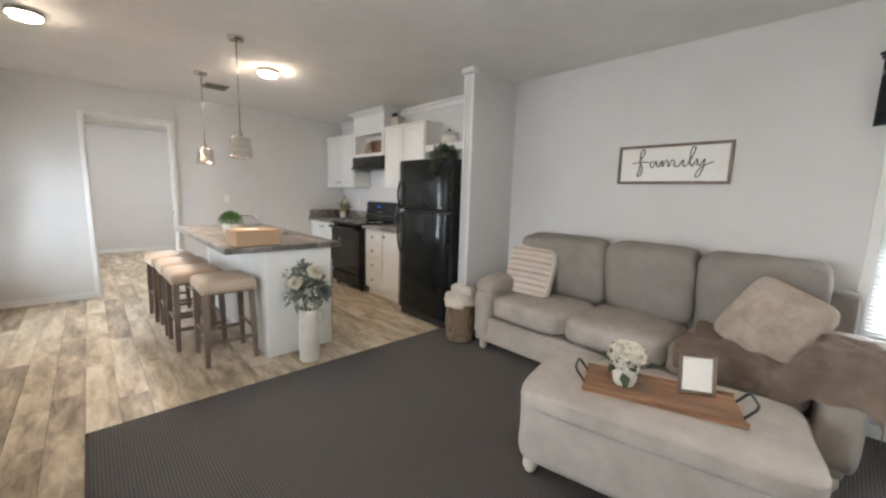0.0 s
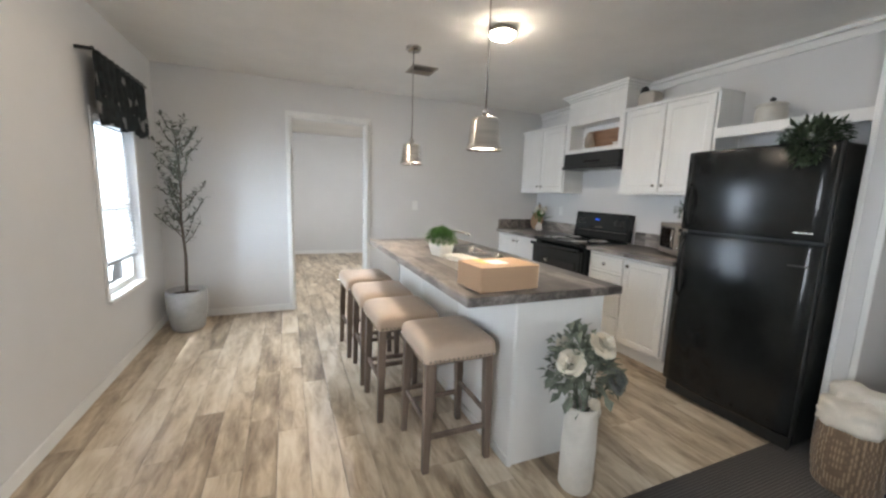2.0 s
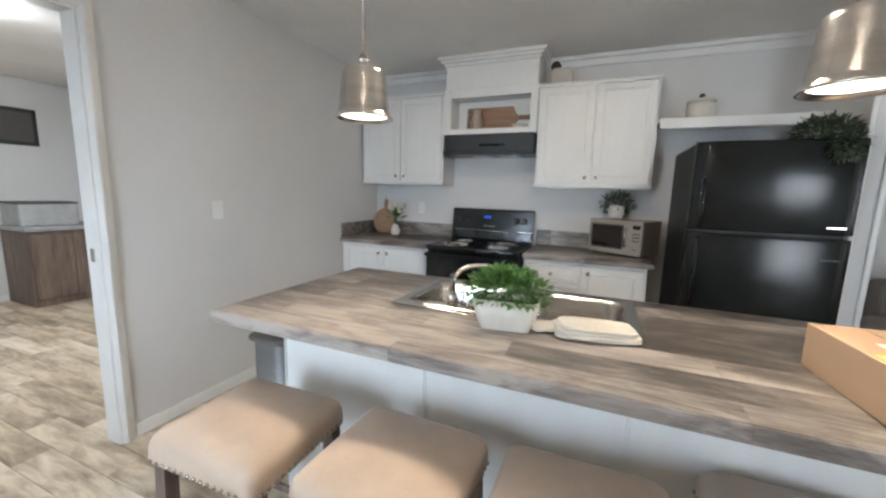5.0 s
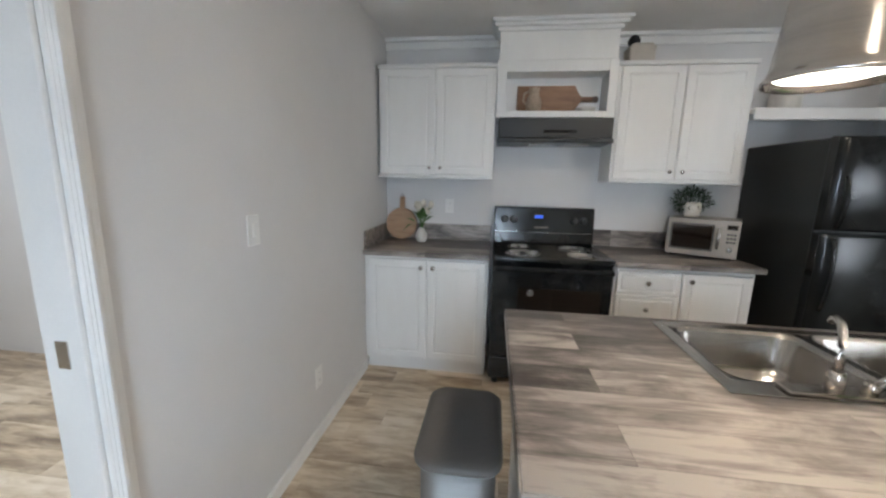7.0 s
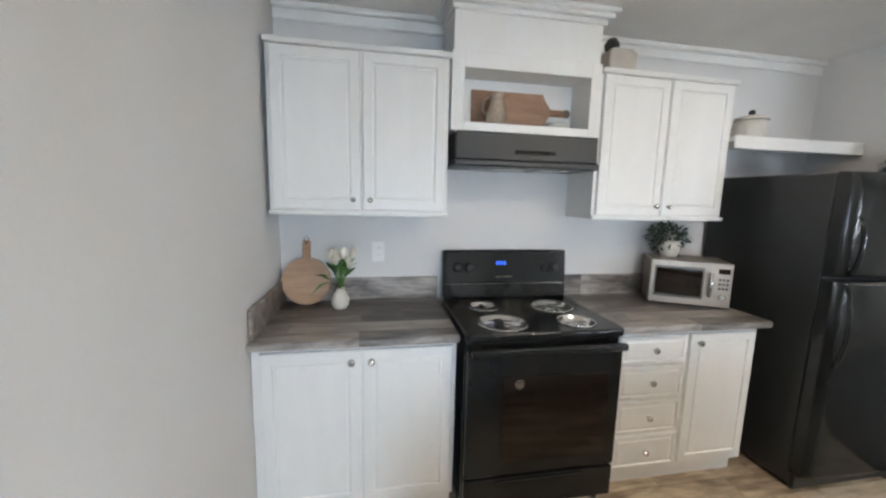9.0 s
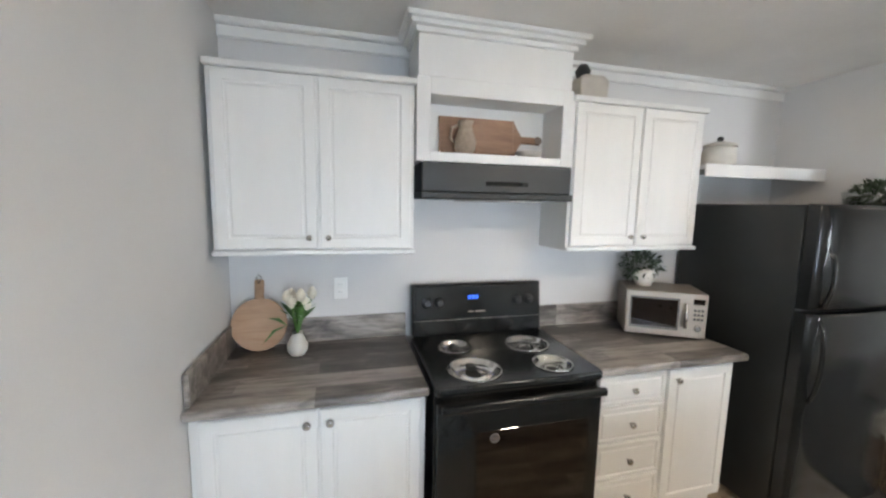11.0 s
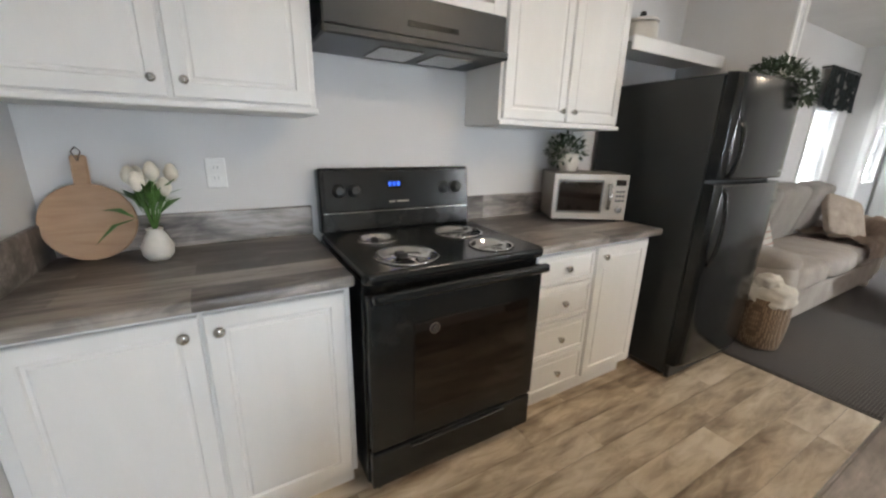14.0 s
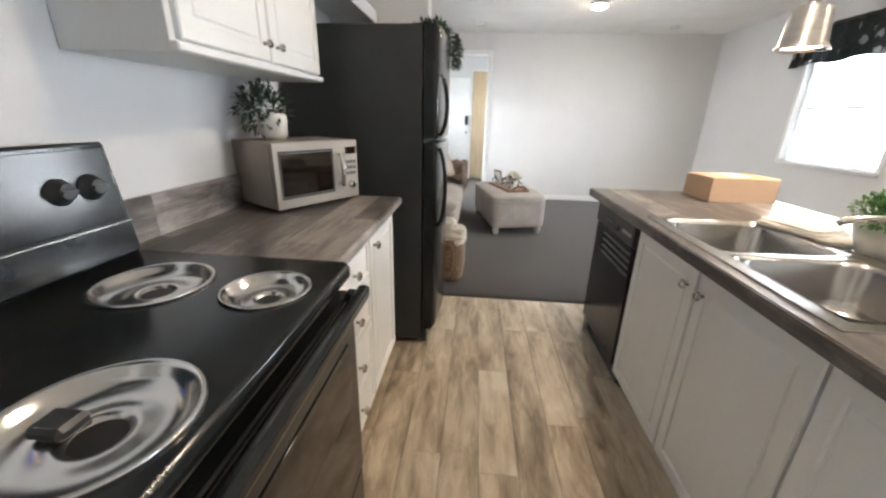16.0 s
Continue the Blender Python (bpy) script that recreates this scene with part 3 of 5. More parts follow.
def knob(parent, x, y, z, face=(-1, 0, 0), r=0.016):
    """A round metal knob standing out from a face."""
    f = Vector(face)
    m = Matrix.Translation((x, y, z)) @ f.to_track_quat("Z", "Y").to_matrix().to_4x4()
    bm = moved(lathe(((0.006, 0), (0.005, 0.012), (r, 0.017), (r, 0.022), (r * 0.75, 0.027), (r * 0.3, 0.029)), 16), m)
    return part("knob", bm, NICKEL, parent, "round brushed nickel knob", placed=True)


def panel(parent, name, x, y0, y1, z0, z1, face=-1, border=0.045, thick=0.018):
    """A cabinet front with a routed border and sunk field; x is its back, face the way it looks along x."""
    xo = x + face * thick
    bm = bmesh.new()
    b = border
    prof = ((0.0, x), (0.0, xo - face * 0.004), (0.004, xo), (b, xo), (b + 0.004, xo - face * 0.006), (b + 0.012, xo - face * 0.006), (b + 0.018, xo - face * 0.002))
    rings = [[bm.verts.new((xx, yy, zz)) for yy, zz in ((y0 + i, z0 + i), (y1 - i, z0 + i), (y1 - i, z1 - i), (y0 + i, z1 - i))] for i, xx in prof]
    for p, q in zip(rings, rings[1:]):
        for k in range(4):
            bm.faces.new((p[k], p[(k + 1) % 4], q[(k + 1) % 4], q[k]))
    bm.faces.new(rings[-1])
    bm.faces.new(rings[0][::-1])
    bmesh.ops.recalc_face_normals(bm, faces=bm.faces[:])
    return part(name, bm, CABINET, parent, placed=True)


CF = 3.30
# base cabinets
lb = thing("base_cabinet", (3.6, 5.98, 0, 0, 0, 0), "white two-door base cabinet beside the stove", "cabinet", "kitchen base cabinets")
part("body", boxes((CF + 0.018, EAST - 0.002, 5.555, NORTH - 0.003, 0.10, 0.872), bevel=0.002), CABINET, lb, placed=True)
part("toe_kick", boxes((CF + 0.07, EAST - 0.01, 5.557, NORTH - 0.006, 0, 0.10)), CABINET, lb, placed=True)
d = panel(lb, "door", CF + 0.018, 5.575, 5.972, 0.125, 0.85)
knob(d, CF, 5.935, 0.80)
d = panel(lb, "door", CF + 0.018, 5.982, 6.39, 0.125, 0.85)
knob(d, CF, 6.02, 0.80)
rb = thing("base_cabinet", (3.6, 4.3, 0, 0, 0, 0), "white base cabinet with four drawers and a door", "cabinet", "kitchen base cabinets")
part("body", boxes((CF + 0.018, EAST - 0.002, 3.905, 4.742, 0.10, 0.872), bevel=0.002), CABINET, rb, placed=True)
part("toe_kick", boxes((CF + 0.07, EAST - 0.01, 3.908, 4.74, 0, 0.10)), CABINET, rb, placed=True)
for z0, z1 in ((0.70, 0.85), (0.51, 0.69), (0.32, 0.50), (0.125, 0.31)):
    dr = panel(rb, "drawer_front", CF + 0.018, 4.345, 4.725, z0, z1, border=0.018)
    knob(dr, CF, 4.535, (z0 + z1) / 2)
d = panel(rb, "door", CF + 0.018, 3.925, 4.325, 0.125, 0.85)
knob(d, CF, 4.28, 0.80)


def worktop(name, y0, y1, label, end_splash):
    w = thing(name, (3.6, (y0 + y1) / 2, 0.872, 0, 0, 0), label, "worktop")
    part("slab", boxes((3.262, EAST - 0.002, y0, y1, 0.874, 0.912), bevel=0.012, seg=3), LAMINATE, w, placed=True)
    part("backsplash", boxes((EAST - 0.022, EAST - 0.002, y0 + 0.004, y1 - 0.004, 0.912, 1.041), bevel=0.004), LAMINATE, w, placed=True)
    if end_splash:
        part("end_splash", boxes((3.29, EAST - 0.024, y1 - 0.022, y1 - 0.004, 0.912, 1.041), bevel=0.004), LAMINATE, w, placed=True)


worktop("worktop", 5.548, NORTH - 0.002, "grey-brown wood-look laminate worktop with backsplash", True)
worktop("worktop", 3.872, 4.75, "grey-brown wood-look laminate worktop by the fridge", False)

# wall cabinets
UF = 3.60
for y0, y1 in ((5.56, 6.405), (3.912, 4.75)):
    uc = thing("wall_cabinet", (3.75, (y0 + y1) / 2, 1.41, 0, 0, 0), "white two-door wall cabinet with small knobs", "cabinet", "kitchen wall cabinets")
    part("body", boxes((UF + 0.018, EAST - 0.002, y0, y1, 1.41, 2.195), bevel=0.002), CABINET, uc, placed=True)
    part("light_rail", boxes((UF - 0.004, UF + 0.018, y0 - 0.004, y1 + 0.004, 1.41, 1.432), bevel=0.004), CABINET, uc, placed=True)
    part("top_rail", boxes((UF - 0.008, UF + 0.018, y0 - 0.006, y1 + 0.006, 2.172, 2.2), bevel=0.005), CABINET, uc, placed=True)
    mid = (y0 + y1) / 2
    d = panel(uc, "door", UF + 0.018, y0 + 0.018, mid - 0.006, 1.438, 2.168)
    knob(d, UF, mid - 0.04, 1.487, r=0.013)
    d = panel(uc, "door", UF + 0.018, mid + 0.006, y1 - 0.018, 1.438, 2.168)
    knob(d, UF, mid + 0.04, 1.487, r=0.013)

# open niche over the hood, with a tall head box above
ni = thing("niche_shelf", (3.75, 5.155, 1.84, 0, 0, 0), "white open display niche over the range hood", "shelf")
part("face_frame", boxes((UF, UF + 0.018, 4.756, 4.815, 1.84, 2.215), (UF, UF + 0.018, 5.49, 5.554, 1.84, 2.215), (UF, UF + 0.018, 4.815, 5.49, 1.84, 1.885), (UF, UF + 0.018, 4.815, 5.49, 2.14, 2.215), bevel=0.003), CABINET, ni, placed=True)
for y0, y1 in ((4.758, 4.812), (5.494, 5.552)):
    part("side_panel", boxes((UF + 0.018, EAST - 0.002, y0, y1, 1.84, 2.215)), CABINET, ni, placed=True)
part("bottom_panel", boxes((UF + 0.018, EAST - 0.002, 4.812, 5.494, 1.84, 1.88)), CABINET, ni, placed=True)
part("top_panel", boxes((UF + 0.018, EAST - 0.002, 4.812, 5.494, 2.145, 2.215)), CABINET, ni, placed=True)
part("back_panel", boxes((EAST - 0.1, EAST - 0.002, 4.812, 5.494, 1.88, 2.145)), CABINET, ni, placed=True)
hb = thing("hood_cover_box", (3.75, 5.155, 2.22, 0, 0, 0), "white boxed cover with crown moulding above the niche", "cover")
part("body", boxes((UF + 0.01, EAST - 0.024, 4.765, 5.545, 2.217, 2.40), bevel=0.003), CABINET, hb, placed=True)
part("crown", boxes((UF - 0.005, EAST - 0.05, 4.75, 5.56, 2.40, 2.425), (UF - 0.03, EAST - 0.05, 4.725, 5.585, 2.425, 2.447), (UF - 0.05, EAST - 0.05, 4.705, 5.605, 2.447, H - 0.001), bevel=0.004), TRIM, hb, placed=True)
fs = thing("fridge_shelf", (3.75, 3.39, 1.87, 0, 0, 0), "white shelf board above the refrigerator", "shelf")
part("board", boxes((UF, EAST - 0.002, 2.958, 3.90, 1.868, 1.896), bevel=0.003), CABINET, fs, placed=True)
part("front_rail", boxes((UF - 0.012, UF, 2.958, 3.90, 1.828, 1.902), bevel=0.004), CABINET, fs, placed=True)

# range hood
hd = thing("range_hood", (3.70, 5.15, 1.665, 0, 0, 0), "black under-cabinet range hood", "range hood")
part("body", boxes((3.575, EAST - 0.003, 4.762, 5.532, 1.70, 1.838), bevel=0.006), BLACKMATT, hd, placed=True)
part("lower_lip", boxes((3.555, EAST - 0.005, 4.758, 5.536, 1.668, 1.70), bevel=0.006), BLACKMATT, hd, placed=True)
part("switch_strip", boxes((3.5735, 3.5755, 5.0, 5.22, 1.735, 1.755), bevel=0.0005), BLACK, hd, placed=True)
for yy in (4.98, 5.22):
    part("filter", boxes((3.62, 3.82, yy - 0.09, yy + 0.09, 1.660, 1.668)), STEEL, hd, "grey mesh filter", placed=True)

# stove
sv = thing("electric_range", (3.5, 5.15, 0, 0, 0, 0), "black freestanding electric range with four coil bowls", "stove")
SY0, SY1 = 4.765, 5.53
part("body", boxes((3.262, 3.86, SY0, SY1, 0.06, 0.885), bevel=0.006), BLACK, sv, placed=True)
BURNERS = ((3.365, 5.325, 0.108), (3.635, 5.338, 0.079), (3.605, 4.955, 0.105), (3.35, 4.95, 0.083))
bm = bmesh.new()
outline = [bm.verts.new(p) for p in rounded_ring((3.83 - 3.222) / 2 - 0.008, (SY1 - SY0) / 2 - 0.004, 0.022, 0.922, (3.526, (SY0 + SY1) / 2))]
edges = [bm.edges.new((p, q)) for p, q in zip(outline, outline[1:] + outline[:1])]
for bx, by, r in BURNERS:
    ring = [bm.verts.new((bx + r * 1.03 * math.cos(2 * math.pi * k / 40), by + r * 1.03 * math.sin(2 * math.pi * k / 40), 0.922)) for k in range(40)]
    edges += [bm.edges.new((p, q)) for p, q in zip(ring, ring[1:] + ring[:1])]
bmesh.ops.triangle_fill(bm, edges=edges, use_beauty=True, normal=(0, 0, 1))
rim = loft([rounded_ring((3.83 - 3.222) / 2 - d, (SY1 - SY0) / 2 + 0.004 - d, 0.03, z, (3.526, (SY0 + SY1) / 2)) for d, z in ((0.004, 0.884), (0.0, 0.892), (0.0, 0.912), (0.003, 0.919), (0.0085, 0.9222))], close=False)
part("cooktop", merged(bm, rim), BLACK, sv, placed=True)
bg = part("backguard", moved(boxes((-0.035, 0.035, SY0 - 5.1475, SY1 - 5.1475, 0, 0.285), bevel=0.008), Matrix.Translation((3.835, 5.1475, 0.92)) @ pose(0, 0, 0, 0, 6, 0)), BLACK, sv, placed=True)
part("console", moved(boxes((-0.042, -0.036, SY0 - 5.1475 + 0.02, SY1 - 5.1475 - 0.02, 0.095, 0.27), bevel=0.002), Matrix.Translation((3.835, 5.1475, 0.92)) @ pose(0, 0, 0, 0, 6, 0)), CONSOLE, bg, placed=True)
part("display", moved(boxes((-0.0445, -0.042, 0.002, 0.072, 0.193, 0.226)), Matrix.Translation((3.835, 5.1475, 0.92)) @ pose(0, 0, 0, 0, 6, 0)), GLASSBLACK, bg, "small blue clock display", placed=True)
for k, dy in enumerate((0.008, 0.029, 0.050)):
    part("digit", moved(boxes((-0.0455, -0.0445, dy, dy + 0.015, 0.199, 0.220)), Matrix.Translation((3.835, 5.1475, 0.92)) @ pose(0, 0, 0, 0, 6, 0)), DISPLAY, bg, "glowing blue digit", placed=True)
for dy in (-0.30, -0.23, 0.23, 0.30):
    m = Matrix.Translation((3.835, 5.1475, 0.92)) @ pose(0, 0, 0, 0, 6, 0) @ Matrix.Translation((-0.042, dy, 0.185)) @ pose(0, 0, 0, 0, -90, 0)
    k = part("control_knob", moved(lathe(((0.030, 0), (0.030, 0.004), (0.021, 0.006), (0.019, 0.024), (0.016, 0.026)), 20), m), BLACKMATT, bg, "black control knob", placed=True)
    part("pointer", moved(boxes((-0.004, 0.004, -0.017, 0.017, 0.026, 0.032)), m), BLACKMATT, k, placed=True)
for dy, w in ((0.0, 0.05), (-0.02, 0.03), (0.05, 0.03)):
    part("printed_bar", moved(boxes((-0.0435, -0.042, dy - w / 2, dy + w / 2, 0.125, 0.131)), Matrix.Translation((3.835, 5.1475, 0.92)) @ pose(0, 0, 0, 0, 6, 0)), SILVER, bg, placed=True)
part("lower_panel", moved(boxes((-0.042, -0.034, SY0 - 5.1475 + 0.01, SY1 - 5.1475 - 0.01, 0.018, 0.085), bevel=0.002), Matrix.Translation((3.835, 5.1475, 0.92)) @ pose(0, 0, 0, 0, 6, 0)), BLACK, bg, placed=True)
part("chrome_line", moved(boxes((-0.043, -0.036, SY0 - 5.1475 + 0.01, SY1 - 5.1475 - 0.01, 0.0865, 0.0885)), Matrix.Translation((3.835, 5.1475, 0.92)) @ pose(0, 0, 0, 0, 6, 0)), CHROME, bg, placed=True)
for bx, by, r in BURNERS:
    prof = ((r * 1.11, 0.9225), (r * 1.13, 0.926), (r * 1.10, 0.9285), (r * 1.05, 0.9275), (r * 1.0, 0.923), (r * 0.95, 0.914), (r * 0.86, 0.906), (r * 0.72, 0.901), (r * 0.56, 0.8995), (r * 0.48, 0.902), (r * 0.40, 0.9035), (r * 0.33, 0.902), (r * 0.28, 0.897))
    bowl = part("drip_bowl", lathe(prof, 48, (bx, by, 0), cap=False), CHROME, sv, "shiny chrome drip bowl without a coil", placed=True)
    part("bowl_hole", lathe(((r * 0.29, 0.8955), (r * 0.29, 0.8968)), 24, (bx, by, 0)), INK, bowl, placed=True)
    if by > 5.1:
        part("socket", boxes((bx + r * 0.22, bx + r * 0.68, by - r * 0.20, by + r * 0.20, 0.902, 0.922), bevel=0.006), BLACKMATT, bowl, placed=True)
od = part("oven_door", boxes((3.222, 3.262, SY0 + 0.006, SY1 - 0.006, 0.235, 0.845), bevel=0.008, seg=2), BLACK, sv, placed=True)
part("oven_window", boxes((3.2185, 3.223, SY0 + 0.07, SY1 - 0.17, 0.30, 0.72), bevel=0.001), GLASSBLACK, od, "dark glass oven window", placed=True)
part("handle", merged(boxes((3.172, 3.205, SY0 + 0.012, SY1 - 0.012, 0.832, 0.868), bevel=0.012, seg=3), boxes((3.195, 3.225, SY0 + 0.03, SY0 + 0.07, 0.838, 0.860), (3.195, 3.225, SY1 - 0.07, SY1 - 0.03, 0.838, 0.860), bevel=0.003)), BLACK, od, "glossy black bar handle under the cooktop", placed=True)
badge_at = Matrix.Translation((3.2200, 5.28, 0.686)) @ pose(0, 0, 0, 0, -90, 0)
bdg = part("badge", moved(lathe(((0.022, 0), (0.022, 0.004), (0.0185, 0.006), (0.0165, 0.004)), 24), badge_at), CHROME, od, "round chrome badge", placed=True)
part("badge_face", moved(lathe(((0.0165, 0.0035), (0.0164, 0.0045)), 20), badge_at), INK, bdg, placed=True)
for k in (-1, 0, 1):
    part("badge_bar", moved(boxes((-0.011 + 0.003 * abs(k), 0.011 - 0.003 * abs(k), k * 0.0075 - 0.002, k * 0.0075 + 0.002, 0.0045, 0.0056)), badge_at @ pose(0, 0, 0, 0, 0, 35)), CHROME, bdg, placed=True)
dw = part("storage_drawer", boxes((3.225, 3.262, SY0 + 0.006, SY1 - 0.006, 0.065, 0.222), bevel=0.008, seg=2), BLACK, sv, placed=True)
part("drawer_lip", boxes((3.213, 3.228, SY0 + 0.16, SY1 - 0.16, 0.195, 0.212), bevel=0.004), BLACK, dw, placed=True)
for fx in (3.30, 3.82):
    for fy in (SY0 + 0.05, SY1 - 0.05):
        part("foot", lathe(((0.02, 0), (0.02, 0.06)), 12, (fx, fy, 0)), BLACKMATT, sv, placed=True)

# refrigerator
fr = thing("refrigerator", (3.5, 3.38, 0, 0, 0, 0), "black top-freezer refrigerator with curved handles", "refrigerator")
FY0, FY1, FX = 3.0, 3.745, 3.105
part("body", boxes((FX + 0.075, EAST - 0.03, FY0 + 0.004, FY1 - 0.004, 0.03, 1.675), bevel=0.008), surface("black_pebbled_side", (0.021, 0.0235, 0.024), 0.46, var=0.15, bump=0.25, grain=220, gloss=0.5), fr, placed=True)
for nm, z0, z1, h0, h1 in (("freezer_door", 1.17, 1.68, 1.19, 1.47), ("fridge_door", 0.10, 1.155, 0.72, 1.13)):
    bm = bmesh.new()
    n = 12
    cols = []
    for i in range(n + 1):
        u = i / n
        bulge = 0.022 * (1 - (2 * u - 1) ** 2)
        yy = FY0 + (FY1 - FY0) * u
        edge = 0.012 if i in (0, n) else 0.0
        cols.append([bm.verts.new(c) for c in ((FX + 0.07, yy, z0), (FX + 0.012 - bulge + edge, yy, z0 + 0.004), (FX + 0.008 - bulge + edge, yy, z0 + 0.02), (FX + 0.008 - bulge + edge, yy, z1 - 0.02), (FX + 0.012 - bulge + edge, yy, z1 - 0.004), (FX + 0.07, yy, z1))])
    for a, b in zip(cols, cols[1:]):
        for k in range(6):
            f = bm.faces.new((a[k], a[(k + 1) % 6], b[(k + 1) % 6], b[k]))
            f.smooth = k in (1, 2, 3)
    bm.faces.new(cols[0]), bm.faces.new(cols[-1][::-1])
    bmesh.ops.recalc_face_normals(bm, faces=bm.faces[:])
    dd = part(nm, bm, FRIDGEBLACK, fr, placed=True)
    hy = FY1 - 0.05
    pts = [(FX - 0.004 - 0.034 * math.sin(math.pi * k / 12) ** 0.6, hy, h0 + (h1 - h0) * k / 12) for k in range(13)]
    part("handle", tube(pts, 0.0105, 10), BLACK, dd, "curved black handle", placed=True)
    part("badge" if nm == "freezer_door" else "hinge_cap", boxes((FX - 0.004, FX + 0.01, FY0 + 0.04, FY0 + 0.13, z1 - 0.12 if nm != "freezer_door" else z0 + 0.04, z1 - 0.112 if nm != "freezer_door" else z0 + 0.048)), CHROME if nm == "freezer_door" else BLACKMATT, dd, placed=True)
part("grille", boxes((FX + 0.05, FX + 0.078, FY0 + 0.01, FY1 - 0.01, 0.012, 0.09), bevel=0.004), BLACKMATT, fr, placed=True)
for fy in (FY0 + 0.06, FY1 - 0.06):
    part("foot", lathe(((0.018, 0), (0.018, 0.032)), 12, (FX + 0.12, fy, 0)), BLACKMATT, fr, placed=True)
    part("foot", lathe(((0.018, 0), (0.018, 0.032)), 12, (EAST - 0.1, fy, 0)), BLACKMATT, fr, placed=True)

# island
IX0, IX1, IY0, IY1 = 1.35, 2.235, 3.405, 5.475
isl = thing("kitchen_island", (1.9, 4.44, 0, 0, 0, 0), "white panelled kitchen island base with cabinets", "island")
part("body", boxes((1.645, 2.17, 4.01, 5.43, 0.10, 0.742), (1.645, 2.10, 4.01, 5.43, 0.0, 0.10), (1.645, 1.70, 3.46, 4.01, 0, 0.868), (1.645, 1.715, 4.01, 5.43, 0.742, 0.868), (2.165, 2.172, 4.01, 5.43, 0.742, 0.868), (1.715, 2.165, 4.97, 5.43, 0.742, 0.868), (1.715, 2.165, 4.01, 4.06, 0.742, 0.868), bevel=0.003), CABINET, isl, placed=True)
for y0, y1 in ((3.46, 4.10), (4.11, 4.76), (4.77, 5.43)):
    part("back_panel", boxes((1.637, 1.645, y0 + 0.002, y1 - 0.002, 0.002, 0.868), bevel=0.002), CABINET, isl, placed=True)
part("end_panel", boxes((1.646, 2.172, 3.449, 3.468, 0.002, 0.868), bevel=0.002), CABINET, isl, placed=True)
part("corner_strip", boxes((1.632, 1.655, 3.443, 3.449, 0.0, 0.868), bevel=0.002), TRIM, isl, placed=True)
part("corner_strip", boxes((1.632, 1.655, 5.43, 5.437, 0.0, 0.868), bevel=0.002), TRIM, isl, placed=True)
part("base_trim", boxes((1.627, 1.637, 3.45, 5.43, 0.0, 0.05), bevel=0.003), CABINET, isl, placed=True)
for k, (y0, y1) in enumerate(((4.03, 4.485), (4.495, 4.95), (4.96, 5.41))):
    dr = panel(isl, "door", 2.172, y0, y1, 0.115, 0.845, face=1)
    knob(dr, 2.19, (y1 - 0.04) if k in (0, 2) else (y0 + 0.04), 0.775, (1, 0, 0))
dish = thing("dishwasher", (1.95, 3.735, 0, 0, 0, 0), "black built-in dishwasher in the island", "dishwasher")
part("tub", boxes((1.71, 2.15, 3.472, 4.005, 0.02, 0.862)), BLACKMATT, dish, placed=True)
dd = part("door", boxes((2.15, 2.192, 3.474, 4.003, 0.13, 0.735), bevel=0.006, seg=2), BLACK, dish, placed=True)
part("control_panel", boxes((2.15, 2.20, 3.474, 4.003, 0.742, 0.862), bevel=0.008, seg=2), BLACKMATT, dish, placed=True)
part("latch", boxes((2.198, 2.206, 3.66, 3.82, 0.775, 0.80), bevel=0.002), BLACK, dish, placed=True)
for k in range(4):
    part("button", boxes((2.2, 2.2035, 3.87 + k * 0.028, 3.89 + k * 0.028, 0.785, 0.80), bevel=0.001), SILVER, dish, placed=True)
for k in range(4):
    part("vent_slat", moved(boxes((0, 0.010, 3.62, 3.985, -0.004, 0.004), bevel=0.002), pose(2.189, 0, 0.708 - k * 0.034, 0, 18, 0)), GREYLID, dd, "grey vent slat across the door", placed=True)
part("kick_plate", boxes((2.10, 2.13, 3.474, 4.003, 0.0, 0.125)), BLACKMATT, dish, placed=True)
it = thing("island_worktop", (1.79, 4.44, 0.87, 0, 0, 0), "grey-brown wood-look laminate island top with sink cutout", "worktop")
SX0, SX1, SK0, SK1 = 1.745, 2.175, 4.095, 4.935
part("slab", boxes((IX0, SX0, IY0, IY1, 0.870, 0.910), (SX1, IX1, IY0, IY1, 0.870, 0.910), (SX0, SX1, IY0, SK0, 0.870, 0.910), (SX0, SX1, SK1, IY1, 0.870, 0.910)), LAMINATE, it, placed=True)
part("edge_band", boxes((IX0 - 0.006, IX0, IY0 - 0.006, IY1 + 0.006, 0.868, 0.9085), (IX1, IX1 + 0.006, IY0 - 0.006, IY1 + 0.006, 0.868, 0.9085), (IX0, IX1, IY0 - 0.006, IY0, 0.868, 0.9085), (IX0, IX1, IY1, IY1 + 0.006, 0.868, 0.9085), bevel=0.002), LAMINATE, it, placed=True)

# ---- sink and things on the island ----


